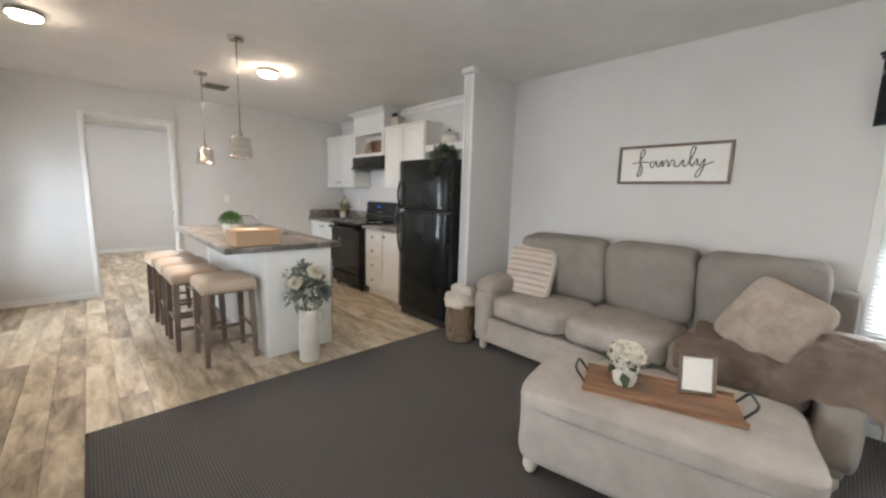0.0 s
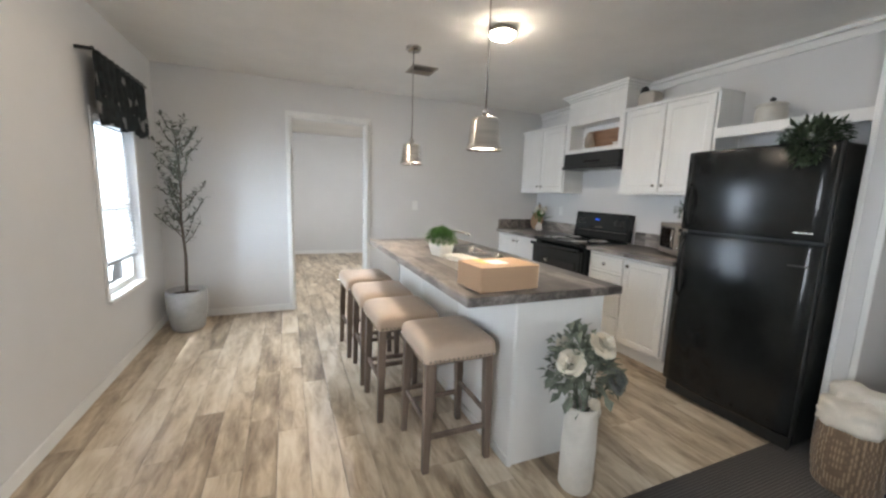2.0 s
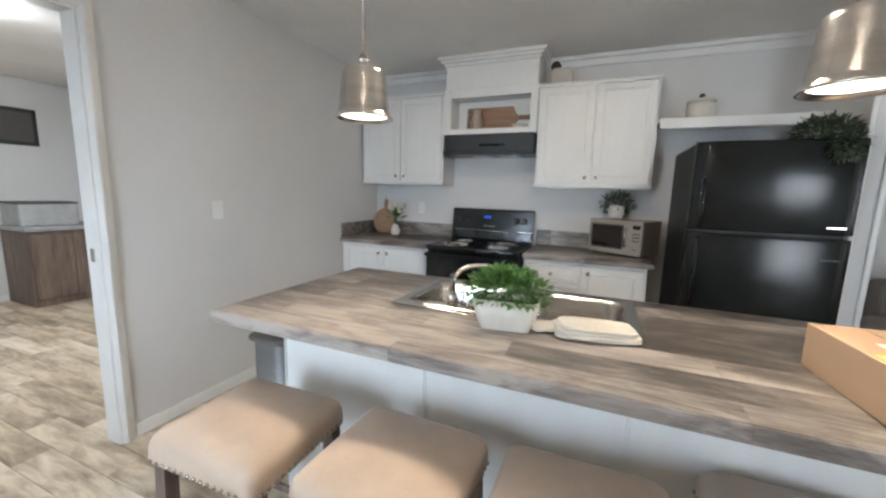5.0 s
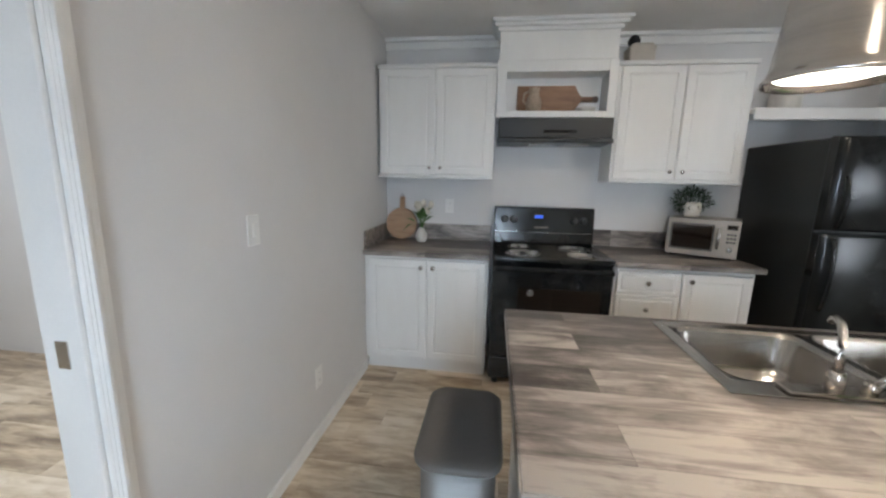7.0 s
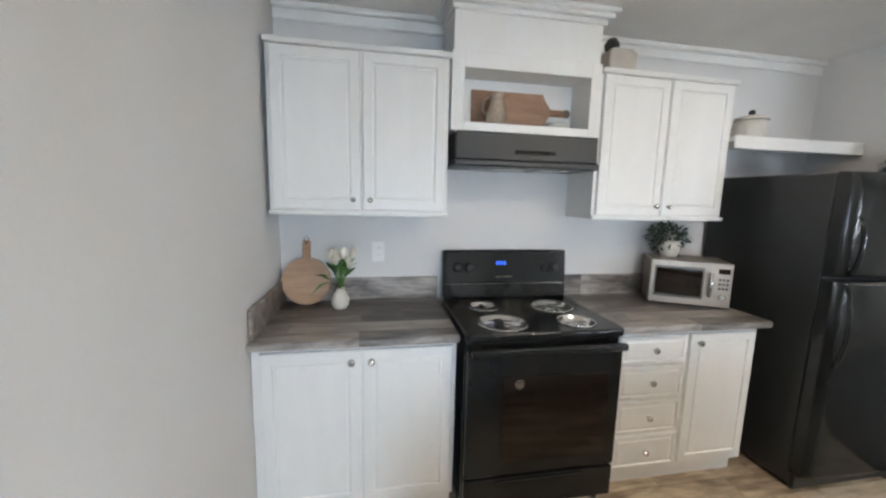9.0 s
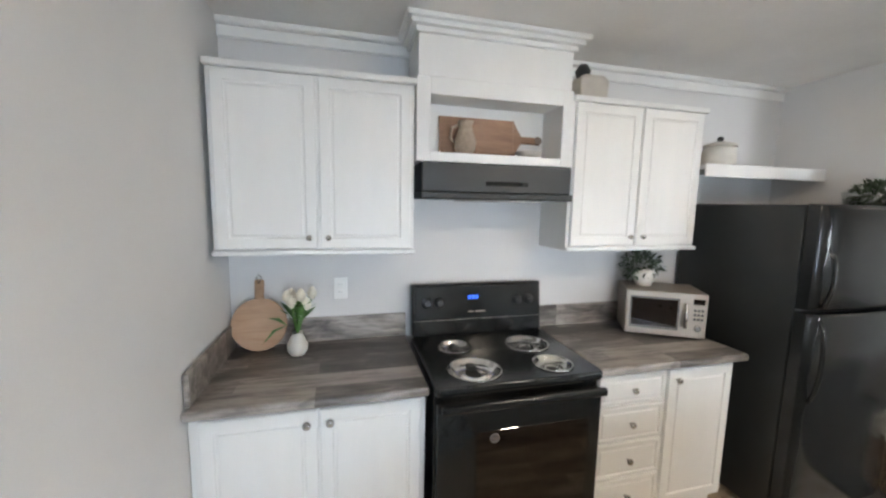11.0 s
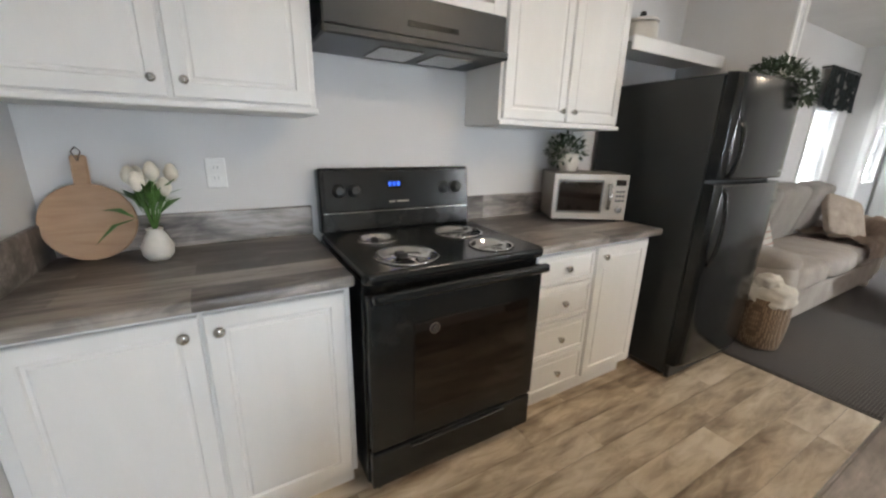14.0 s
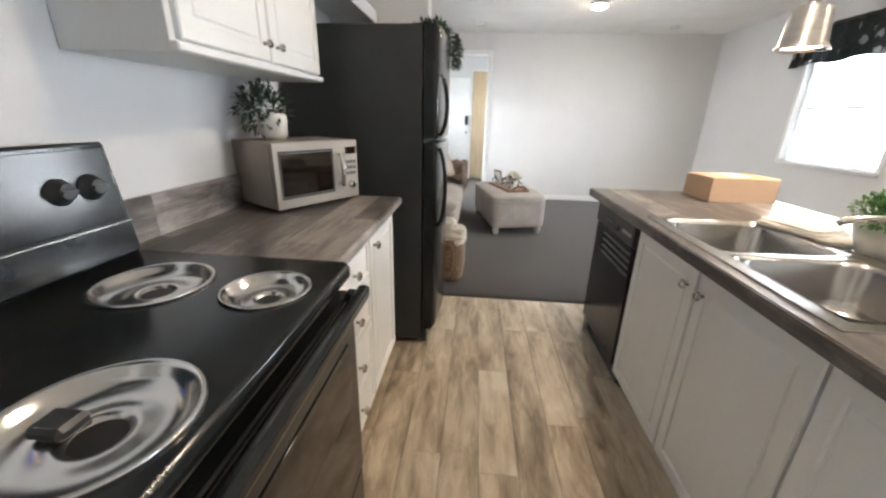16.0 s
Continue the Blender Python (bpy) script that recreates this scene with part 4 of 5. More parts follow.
sink = thing("kitchen_sink", (1.96, 4.515, 0.91, 0, 0, 0), "stainless steel double-bowl drop-in sink", "sink")
sc = (1.96, 4.515)
part("rim", boxes((1.722, 1.79, 4.072, 4.958, 0.9105, 0.9145), (2.155, 2.198, 4.072, 4.958, 0.9105, 0.9145), (1.79, 2.155, 4.072, 4.11, 0.9105, 0.9145), (1.79, 2.155, 4.92, 4.958, 0.9105, 0.9145), (1.79, 2.155, 4.498, 4.532, 0.9105, 0.9145), bevel=0.0015), STEEL, sink, placed=True)
for cy in (4.304, 4.726):
    c = (1.9725, cy)
    rings = [rounded_ring(0.1835, 0.195, 0.05, 0.9155, c), rounded_ring(0.178, 0.189, 0.055, 0.914, c), rounded_ring(0.172, 0.183, 0.06, 0.90, c), rounded_ring(0.165, 0.176, 0.065, 0.80, c), rounded_ring(0.15, 0.16, 0.06, 0.765, c), rounded_ring(0.04, 0.04, 0.035, 0.758, c)]
    bowl = part("bowl", loft(rings), STEEL, sink, placed=True)
    part("drain", lathe(((0.042, 0.759), (0.04, 0.763), (0.028, 0.762), (0.02, 0.759)), 20, (c[0], cy, 0)), CHROME, bowl, "chrome drain", placed=True)
fa = thing("faucet", (1.755, 4.715, 0.9145, 0, 0, 0), "brushed steel low-arc kitchen faucet at the sink", "faucet")
part("base_plate", boxes((-0.026, 0.026, -0.11, 0.11, 0, 0.010), bevel=0.004), NICKEL, fa)
part("body", lathe(((0.020, 0.010), (0.019, 0.05), (0.015, 0.058), (0.0125, 0.06)), 20), NICKEL, fa)
arc = [(0, 0, 0.058), (0, 0, 0.095), (0.008, -0.005, 0.122), (0.028, -0.018, 0.142), (0.060, -0.040, 0.152), (0.096, -0.063, 0.153), (0.142, -0.093, 0.146), (0.178, -0.117, 0.133), (0.188, -0.123, 0.122)]
part("spout", tube(arc, 0.0092, 12), NICKEL, fa)
part("lever", merged(lathe(((0.016, 0.010), (0.017, 0.03), (0.012, 0.038)), 16, (0, -0.078, 0)), tube([(0, -0.078, 0.03), (-0.008, -0.10, 0.055), (-0.016, -0.135, 0.075)], 0.006, 10)), NICKEL, fa)


def leaf_mesh(bm, p, d, up, length, width, rr):
    """One folded leaf from p along d."""
    d, side = d.normalized(), d.cross(up).normalized()
    up = side.cross(d)
    a, b, c = p, p + d * length * 0.5 + up * length * 0.08, p + d * length - up * length * 0.06
    l, r = b + side * width / 2 + up * width * 0.15, b - side * width / 2 + up * width * 0.15
    va, vb, vc, vl, vr = (bm.verts.new(x) for x in (a, b, c, l, r))
    bm.faces.new((va, vl, vb)), bm.faces.new((vl, vc, vb)), bm.faces.new((va, vb, vr)), bm.faces.new((vb, vc, vr))


def tuft(rr, centre, spread, count, length, width, lift=0.6, low=-9.0):
    """Leaves pushed out from a middle, with an uneven edge."""
    bm = bmesh.new()
    for _ in range(count):
        d = Vector((rr.gauss(0, 1), rr.gauss(0, 1), rr.gauss(lift, 0.8))).normalized()
        k = rr.uniform(0.25, 1) ** 0.6
        p = Vector(centre) + Vector((d.x * spread[0], d.y * spread[1], d.z * spread[2])) * k
        p.z = max(p.z, low)
        if p.z == low:
            d.z = abs(d.z)
        dd = (d + Vector((rr.uniform(-0.7, 0.7), rr.uniform(-0.7, 0.7), rr.uniform(-0.5, 0.6)))).normalized()
        leaf_mesh(bm, p, dd, Vector((rr.uniform(-0.4, 0.4), rr.uniform(-0.4, 0.4), 1)), length * rr.uniform(0.6, 1.3), width * rr.uniform(0.7, 1.2), rr)
    return bm


def bloom(rr, c, radius, facing, material, parent, label):
    """A full rose: a furled heart with each cupped petal round it a piece of its own."""
    m = Matrix.Translation(c) @ Vector(facing).to_track_quat("Z", "Y").to_matrix().to_4x4()
    heart = part("rose", moved(lathe(((0.08 * radius, 0.1 * radius), (0.18 * radius, 0.35 * radius), (0.17 * radius, 0.6 * radius), (0.09 * radius, 0.78 * radius), (0.015 * radius, 0.74 * radius)), 10), m), material, parent, label)
    for n, rad, rise in ((8, 1.0, 0.15), (7, 0.82, 0.38), (6, 0.62, 0.6), (5, 0.45, 0.78), (4, 0.29, 0.92)):
        for k in range(n):
            bm = bmesh.new()
            a = 2 * math.pi * (k + rr.uniform(-0.2, 0.2)) / n + rad * 5
            w = 2.4 * math.pi * rad / n * radius * 0.66
            grid = []
            for j in range(4):
                t = j / 3
                out = radius * rad * (0.25 + 0.75 * t ** 0.8)
                zz = radius * (0.35 * rise + (0.55 * rise) * t ** 1.3 - 0.10 * (1 - rise) * t * t)
                ww = w * math.sin(math.pi * (0.18 + 0.62 * t)) * rr.uniform(0.92, 1.08)
                row = []
                for i in range(5):
                    s = (i - 2) / 2
                    x, y = out - 0.12 * radius * rad * s * s, ww * s
                    row.append(bm.verts.new(m @ Vector((x * math.cos(a) - y * math.sin(a), x * math.sin(a) + y * math.cos(a), zz + 0.06 * radius * s * s + rr.uniform(-1, 1) * (0.015 + 0.07 * t * t) * radius))))
                grid.append(row)
            for p, q in zip(grid, grid[1:]):
                for i in range(4):
                    f = bm.faces.new((p[i], p[i + 1], q[i + 1], q[i]))
                    f.smooth = True
            part("petal", bm, material, heart)


rr = random.Random(3)
pp = thing("potted_plant", (1.662, 4.49, 0.911, 0, 0, 8), "bright green leafy plant in a white ceramic trough", "plant")
part("pot", loft([rounded_ring(0.042, 0.080, 0.024, 0, (0, 0)), rounded_ring(0.052, 0.096, 0.028, 0.045, (0, 0)), rounded_ring(0.060, 0.109, 0.03, 0.100, (0, 0)), rounded_ring(0.055, 0.104, 0.028, 0.100, (0, 0)), rounded_ring(0.052, 0.098, 0.026, 0.078, (0, 0))]), CERAMIC, pp)
part("soil", loft([rounded_ring(0.053, 0.099, 0.026, 0.079, (0, 0)), rounded_ring(0.02, 0.04, 0.015, 0.081, (0, 0))]), STEM, pp)
part("leaves", tuft(rr, (0, 0, 0.105), (0.095, 0.145, 0.095), 1500, 0.023, 0.011, 0.9, 0.098), GREEN, pp)

bx = thing("cardboard_box", (1.592, 3.575, 0.911, 0, 0, 4), "small brown cardboard parcel on the island", "box")
part("carton", boxes((-0.165, 0.165, -0.11, 0.11, 0, 0.118), bevel=0.002), CARD, bx)
part("flap_seam", boxes((-0.164, 0.164, -0.0015, 0.0015, 0.1182, 0.1190)), DARKWOOD, bx)
part("shipping_label", boxes((-0.06, 0.03, -0.05, 0.05, 0.1194, 0.1200)), PAPER, bx, "white shipping label")
part("tape", boxes((-0.10, -0.05, -0.02, 0.10, 0.1190, 0.1194)), surface("yellow_tape", (0.62, 0.42, 0.08), 0.5), bx, "yellow tape strip")

tw = thing("dish_towel", (1.715, 4.215, 0.9155, 0, 0, 14), "cream folded dish towel beside the sink", "towel")
for k, (w, l, dx, dy, z, rz) in enumerate(((0.150, 0.250, 0, 0, 0.006, 0), (0.146, 0.238, 0.003, 0.004, 0.016, 2), (0.140, 0.226, 0.0, -0.003, 0.026, -2), (0.085, 0.120, 0.020, 0.150, 0.007, 24))):
    part("fold", moved(cushion(w, l, 0.019, 5, 0.3, 14, 0.007, k + 1), pose(dx, dy, z, 0.8 * k, 1.2 * k, rz)), TOWEL, tw)

tc = thing("trash_can", (1.87, 5.610, 0, 0, 0, 0), "steel trash can with a dark grey plastic lid", "trash can")
part("shell", loft([rounded_ring(0.177, 0.105, 0.06, 0.02, (0, 0)), rounded_ring(0.18, 0.108, 0.06, 0.636, (0, 0)), rounded_ring(0.16, 0.10, 0.06, 0.636, (0, 0))]), surface("satin_steel", (0.30, 0.298, 0.295), 0.5, 1.0, var=0.05, bump=0.02, grain=90, stretch=(1, 1, 12)), tc)
part("base", loft([rounded_ring(0.16, 0.10, 0.06, 0, (0, 0)), rounded_ring(0.18, 0.108, 0.06, 0.0, (0, 0)), rounded_ring(0.182, 0.11, 0.06, 0.03, (0, 0)), rounded_ring(0.16, 0.10, 0.06, 0.032, (0, 0))]), BLACKMATT, tc)
part("lid", loft([rounded_ring(0.182, 0.11, 0.06, 0.632, (0, 0)), rounded_ring(0.198, 0.122, 0.06, 0.636, (0, 0)), rounded_ring(0.200, 0.124, 0.06, 0.648, (0, 0)), rounded_ring(0.192, 0.116, 0.055, 0.657, (0, 0)), rounded_ring(0.172, 0.098, 0.045, 0.6615, (0, 0)), rounded_ring(0.12, 0.07, 0.04, 0.664, (0, 0))]), GREYLID, tc, "dark grey domed lid")
part("pedal", boxes((-0.05, 0.05, 0.10, 0.15, 0.012, 0.024), bevel=0.004), BLACKMATT, tc)

# ---- stools ----
st = thing("bar_stool", (1.40, 3.735, 0, 0, 0, 0), "dark wooden counter stool with tan nail-trimmed seat", "stool", "stools along the island")
W, D = 0.175, 0.185
part("seat", loft([rounded_ring(hx, hy, r, z, (0, 0), 5) for hx, hy, r, z in ((0.10, 0.11, 0.02, 0.566), (0.190, 0.200, 0.022, 0.566), (0.1925, 0.2025, 0.026, 0.574), (0.1935, 0.2035, 0.03, 0.600), (0.1925, 0.2025, 0.034, 0.622), (0.188, 0.198, 0.038, 0.637), (0.178, 0.188, 0.042, 0.649), (0.158, 0.168, 0.045, 0.658), (0.120, 0.130, 0.045, 0.666), (0.070, 0.080, 0.04, 0.671), (0.020, 0.025, 0.015, 0.673))]), STOOLSEAT, st, "tan leatherette padded seat")
part("seat_frame", boxes((-W, W, -D, D, 0.548, 0.585), bevel=0.005), DARKWOOD, st)
for sx in (-1, 1):
    for sy in (-1, 1):
        x, y = sx * (W - 0.018), sy * (D - 0.018)
        bm = loft([[(x + ux * w + sx * o, y + uy * w + sy * o, z) for ux, uy in ((1, 1), (-1, 1), (-1, -1), (1, -1))] for z, w, o in ((0.0, 0.0155, 0.012), (0.28, 0.0195, 0.006), (0.30, 0.021, 0.006), (0.56, 0.020, 0.0))])
        for f in bm.faces:
            f.smooth = False
        part("leg", bm, DARKWOOD, st)
for sx in (-1, 1):
    part("side_stretcher", boxes((sx * (W - 0.012) - 0.009, sx * (W - 0.012) + 0.009, -D + 0.03, D - 0.03, 0.235, 0.262), bevel=0.003), DARKWOOD, st)
for sy, z in ((-1, 0.165), (1, 0.165)):
    part("cross_stretcher", boxes((-W + 0.03, W - 0.03, sy * (D - 0.012) - 0.009, sy * (D - 0.012) + 0.009, z, z + 0.028), bevel=0.003), DARKWOOD, st)
nail = mesh_of("nail", lathe(((0.0062, 0), (0.0054, 0.003), (0.0028, 0.0045)), 8), NICKEL)
for k in range(15):
    for sx, sy, horiz in ((0, -1, 1), (0, 1, 1), (-1, 0, 0), (1, 0, 0)):
        u = (k - 7) / 7 * 0.165
        o = new("nail", nail)
        o.parent = st
        o.matrix_basis = pose(u, sy * 0.2035, 0.578, -90 * sy, 0, 0) if horiz else pose(sx * 0.1935, u * 1.05, 0.578, 0, 90 * sx, 0)
for x, y, rz in ((1.285, 4.215, 1), (1.275, 4.675, -1), (1.245, 5.165, 2)):
    copy_thing(st, pose(x, y, 0, 0, 0, rz))

# ---- pendants, ceiling fittings ----
pd = None
for px, py in PENDANTS:
    if pd is None:
        pd = thing("pendant_lamp", (px, py, 0, 0, 0, 0), "brushed nickel bell pendant lamp hanging over the island", "pendant lamp", "pendants over the island")
        part("canopy", lathe(((0.06, H - 0.001), (0.06, H - 0.012), (0.045, H - 0.03), (0.012, H - 0.036)), 28), NICKEL, pd)
        part("stem", tube([(0, 0, H - 0.03), (0, 0, 1.78)], 0.0045, 8), NICKEL, pd)
        part("socket_cap", lathe(((0.007, 1.786), (0.013, 1.783), (0.013, 1.774), (0.019, 1.771), (0.019, 1.760), (0.014, 1.757), (0.022, 1.751), (0.024, 1.740)), 20), NICKEL, pd)
        part("shade", lathe(((0.022, 1.742), (0.056, 1.740), (0.066, 1.733), (0.070, 1.720), (0.083, 1.604), (0.087, 1.594), (0.093, 1.587), (0.094, 1.580), (0.089, 1.580), (0.079, 1.604), (0.066, 1.718), (0.03, 1.732)), 40, cap=False), SHADEMETAL, pd, "brushed nickel flared shade")
        part("bulb_lens", lathe(((0.076, 1.592), (0.05, 1.594), (0.01, 1.595)), 24), BULB, pd, "glowing frosted lens")
    else:
        copy_thing(pd, pose(px, py, 0))


def dome_lamp(x, y, label, glow):
    f = thing("dome_ceiling_lamp", (x, y, H, 0, 0, 0), label, "ceiling lamp", "domed ceiling lamps")
    part("base", lathe(((0.082, -0.001), (0.094, -0.006), (0.096, -0.028), (0.088, -0.034)), 36), NICKEL, f, "brushed nickel rim")
    part("glass_shade", lathe(((0.088, -0.030), (0.084, -0.042), (0.070, -0.054), (0.044, -0.062), (0.010, -0.066)), 36), glow, f, "glowing frosted glass bowl")
    return f


for cx, cy, glow in DOMES:
    dome_lamp(cx, cy, "domed frosted glass ceiling lamp with nickel rim, lit warm", glowing("warm_frosted_glass", WARM, glow))
cv = thing("ceiling_vent", (1.81, 5.46, H, 0, 0, 0), "square metal ceiling air vent", "vent")
part("frame", boxes((-0.12, 0.12, -0.12, -0.10, -0.010, -0.001), (-0.12, 0.12, 0.10, 0.12, -0.010, -0.001), (-0.12, -0.10, -0.10, 0.10, -0.010, -0.001), (0.10, 0.12, -0.10, 0.10, -0.010, -0.001), bevel=0.002), SILVER, cv)
part("backing", boxes((-0.10, 0.10, -0.10, 0.10, -0.003, -0.001)), INK, cv)
for k in range(8):
    part("slat", moved(boxes((-0.098, 0.098, -0.010, 0.010, -0.0008, 0.0008)), pose(0, -0.0875 + k * 0.025, -0.008, 35 if k < 4 else -35)), SILVER, cv)
for x, y in ((2.92, -0.12), (0.4, -0.2)):
    sd = thing("smoke_detector", (x, y, H, 0, 0, 0), "small round white smoke detector on the ceiling", "smoke detector")
    part("body", lathe(((0.062, -0.001), (0.064, -0.018), (0.05, -0.034), (0.02, -0.037)), 28), TRIM, sd)
    part("vent_ring", lathe(((0.052, -0.0335), (0.045, -0.0365), (0.04, -0.0365)), 24, cap=False), GREYPOT, sd)
dome_lamp(1.60, 8.0, "round frosted ceiling lamp in the room beyond, lit white", glowing("white_frosted_glass", (0.93, 0.97, 1.0), 900))

# ---- wall plates ----


def plate(name, m, label, rocker):
    p = thing(name, m, label, "switch" if rocker else "outlet")
    part("cover", boxes((-0.035, 0.035, -0.005, 0.0, -0.057, 0.057), bevel=0.002), TRIM, p)
    if rocker:
        part("rocker", boxes((-0.011, 0.011, -0.010, -0.005, -0.025, 0.025), bevel=0.002), TRIM, p)
    else:
        for z in (-0.02, 0.02):
            s = part("socket", boxes((-0.016, 0.016, -0.0065, -0.005, z - 0.013, z + 0.013), bevel=0.0007), TRIM, p)
            part("slot", boxes((-0.008, -0.005, -0.0072, -0.0064, z - 0.004, z + 0.006), (0.005, 0.008, -0.0072, -0.0064, z - 0.004, z + 0.006)), GREYPOT, s)


plate("light_switch", pose(2.095, NORTH - 0.001, 1.20), "white light switch on the doorway wall", True)
plate("wall_outlet", pose(2.56, NORTH - 0.001, 0.35), "white power outlet low on the doorway wall", False)
plate("wall_outlet", pose(EAST - 0.001, 5.90, 1.19, 0, 0, -90), "white power outlet above the worktop", False)

# ---- things on the worktops and shelves ----
mwx = thing("microwave_oven", pose(3.676, 4.055, 0.913, 0, 0, -90 - 30.5) @ Matrix.Translation((0, 0, 0)), "silver countertop microwave on the worktop", "microwave")
part("case", boxes((-0.205, 0.205, -0.125, 0.150, 0.012, 0.265), bevel=0.006, seg=2), SILVER, mwx)
part("front_panel", boxes((-0.205, 0.205, -0.142, -0.126, 0.012, 0.265), bevel=0.004), SILVER, mwx)
dmw = part("door_window", boxes((-0.175, 0.06, -0.1445, -0.1415, 0.06, 0.222), bevel=0.001), GLASSBLACK, mwx, "dark glass door window")
part("window_frame", boxes((-0.183, 0.068, -0.1435, -0.1418, 0.05, 0.058), (-0.183, 0.068, -0.1435, -0.1418, 0.224, 0.232), (-0.183, -0.177, -0.1435, -0.1418, 0.058, 0.224), (0.062, 0.068, -0.1435, -0.1418, 0.058, 0.224)), BLACKMATT, mwx)
part("handle", merged(tube([(0.095, -0.168, 0.075), (0.095, -0.174, 0.14), (0.095, -0.168, 0.215)], 0.009, 10), boxes((0.089, 0.101, -0.17, -0.142, 0.078, 0.09), (0.089, 0.101, -0.17, -0.142, 0.2, 0.212))), CHROME, mwx, "bright bar handle")
part("display", boxes((0.135, 0.19, -0.1445, -0.1418, 0.205, 0.235)), GLASSBLACK, mwx)
for k in range(3):
    for j in range(3):
        part("button", boxes((0.140 + k * 0.018, 0.152 + k * 0.018, -0.1445, -0.1418, 0.115 + j * 0.025, 0.128 + j * 0.025), bevel=0.0008), BLACKMATT, mwx)
part("dial", moved(lathe(((0.017, 0), (0.016, 0.014), (0.012, 0.016)), 18), pose(0.162, -0.142, 0.07, 90)), CHROME, mwx)
for x in (-0.17, 0.17):
    for y in (-0.10, 0.12):
        part("foot", lathe(((0.012, 0), (0.012, 0.013)), 10, (x, y, 0)), BLACKMATT, mwx)

mp = thing("potted_plant", (3.74, 4.12, 1.179, 0, 0, 0), "dark leafy plant in a cream patterned pot on the microwave", "plant")
part("pot", lathe(((0.042, 0.0), (0.055, 0.03), (0.058, 0.075), (0.052, 0.10), (0.046, 0.10), (0.048, 0.08)), 24), CERAMIC, mp)
part("leaves", tuft(random.Random(7), (0.03, 0, 0.11), (0.085, 0.125, 0.095), 460, 0.036, 0.015, 0.15, 0.03), LEAF, mp)

rbd = thing("cutting_board", Matrix.Translation((3.79, 6.285, 0.914)) @ pose(0, 0, 0, 0, 9, 0), "round wooden cutting board with a handle leaning on the wall", "cutting board")
bm = merged(moved(lathe(((0.125, 0), (0.129, 0.004), (0.129, 0.012), (0.125, 0.016)), 40), pose(0, 0, 0.129, 0, 90, 0)), boxes((0.001, 0.015, -0.022, 0.022, 0.245, 0.35), bevel=0.006))
part("board", bm, BOARDWOOD, rbd)
part("thong", tube([(0.0, 0, 0.33), (-0.004, 0.012, 0.36), (-0.004, 0, 0.375), (-0.004, -0.012, 0.36), (0.0, 0, 0.33)], 0.002, 6), STEM, rbd)
tv = thing("flower_vase", (3.72, 6.10, 0.913, 0, 0, 0), "small cream vase with white tulips on the worktop", "vase")
part("vase", lathe(((0.03, 0), (0.045, 0.02), (0.048, 0.05), (0.032, 0.085), (0.022, 0.10), (0.026, 0.11), (0.02, 0.108)), 20), CERAMIC, tv)
r2 = random.Random(9)
for k in range(7):
    a = k * 0.9
    top = (0.07 * math.cos(a) * r2.uniform(0.4, 1.1), 0.085 * math.sin(a) * r2.uniform(0.4, 1.1), 0.26 + r2.uniform(-0.04, 0.05))
    part("stem", tube([(0, 0, 0.09), (top[0] * 0.4, top[1] * 0.4, 0.18), top], 0.003, 6), GREEN, tv)
    part("tulip", moved(lathe(((0.006, -0.012), (0.020, 0.004), (0.022, 0.022), (0.012, 0.044), (0.004, 0.05)), 8), Matrix.Translation(top)), PETAL, tv, "white tulip head")
part("leaves", tuft(r2, (0, 0, 0.14), (0.05, 0.05, 0.06), 22, 0.12, 0.028, 1.2), GREEN, tv)

nb = thing("cutting_board", pose(3.775, 5.2, 1.887, 0, 0, 0), "brown wooden paddle cutting board lying along the niche", "cutting board")
bm = merged(boxes((-0.009, 0.009, -0.205, 0.205, 0.0, 0.205), bevel=0.004), boxes((-0.009, 0.009, -0.36, -0.245, 0.088, 0.126), bevel=0.006))
neck = [[bm.verts.new((x, y, 0.107 + s * h)) for s in (-1, 1)] for x in (-0.009, 0.009) for y, h in ((-0.204, 0.10), (-0.225, 0.055), (-0.25, 0.019))]
for a, b in zip(neck[:3], neck[1:3]):
    bm.faces.new((a[0], b[0], b[1], a[1]))
for a, b in zip(neck[3:], neck[4:]):
    bm.faces.new((a[0], a[1], b[1], b[0]))
for k in (0, 1):
    for s in (0, 1):
        bm.faces.new((neck[k][s], neck[k + 1][s], neck[k + 4][s], neck[k + 3][s]))
bmesh.ops.recalc_face_normals(bm, faces=bm.faces[:])
part("board", moved(bm, pose(0, 0, 0, 0, 6, 0)), NICHEWOOD, nb)
part("grip_end", moved(lathe(((0.02, -0.01), (0.024, 0), (0.02, 0.01)), 16), pose(0.009, -0.350, 0.107, 0, 90, 0)), DARKWOOD, nb)
jg = thing("jug", (3.70, 5.29, 1.887, 0, 0, 0), "small beige and brown ceramic jug in the niche", "jug")
part("body", lathe(((0.035, 0), (0.052, 0.03), (0.054, 0.07), (0.036, 0.12), (0.032, 0.145), (0.04, 0.165), (0.034, 0.163)), 24), STONEWARE, jg)
part("handle", tube([(0, 0.045, 0.05), (0, 0.075, 0.08), (0, 0.07, 0.13), (0, 0.036, 0.145)], 0.007, 8), STONEWARE, jg)
bw = thing("bowl", (3.74, 4.92, 1.887, 0, 0, 0), "pale low dish under the board handle", "bowl")
part("dish", lathe(((0.03, 0), (0.055, 0.012), (0.07, 0.04), (0.066, 0.041), (0.05, 0.016)), 24), CERAMIC, bw)

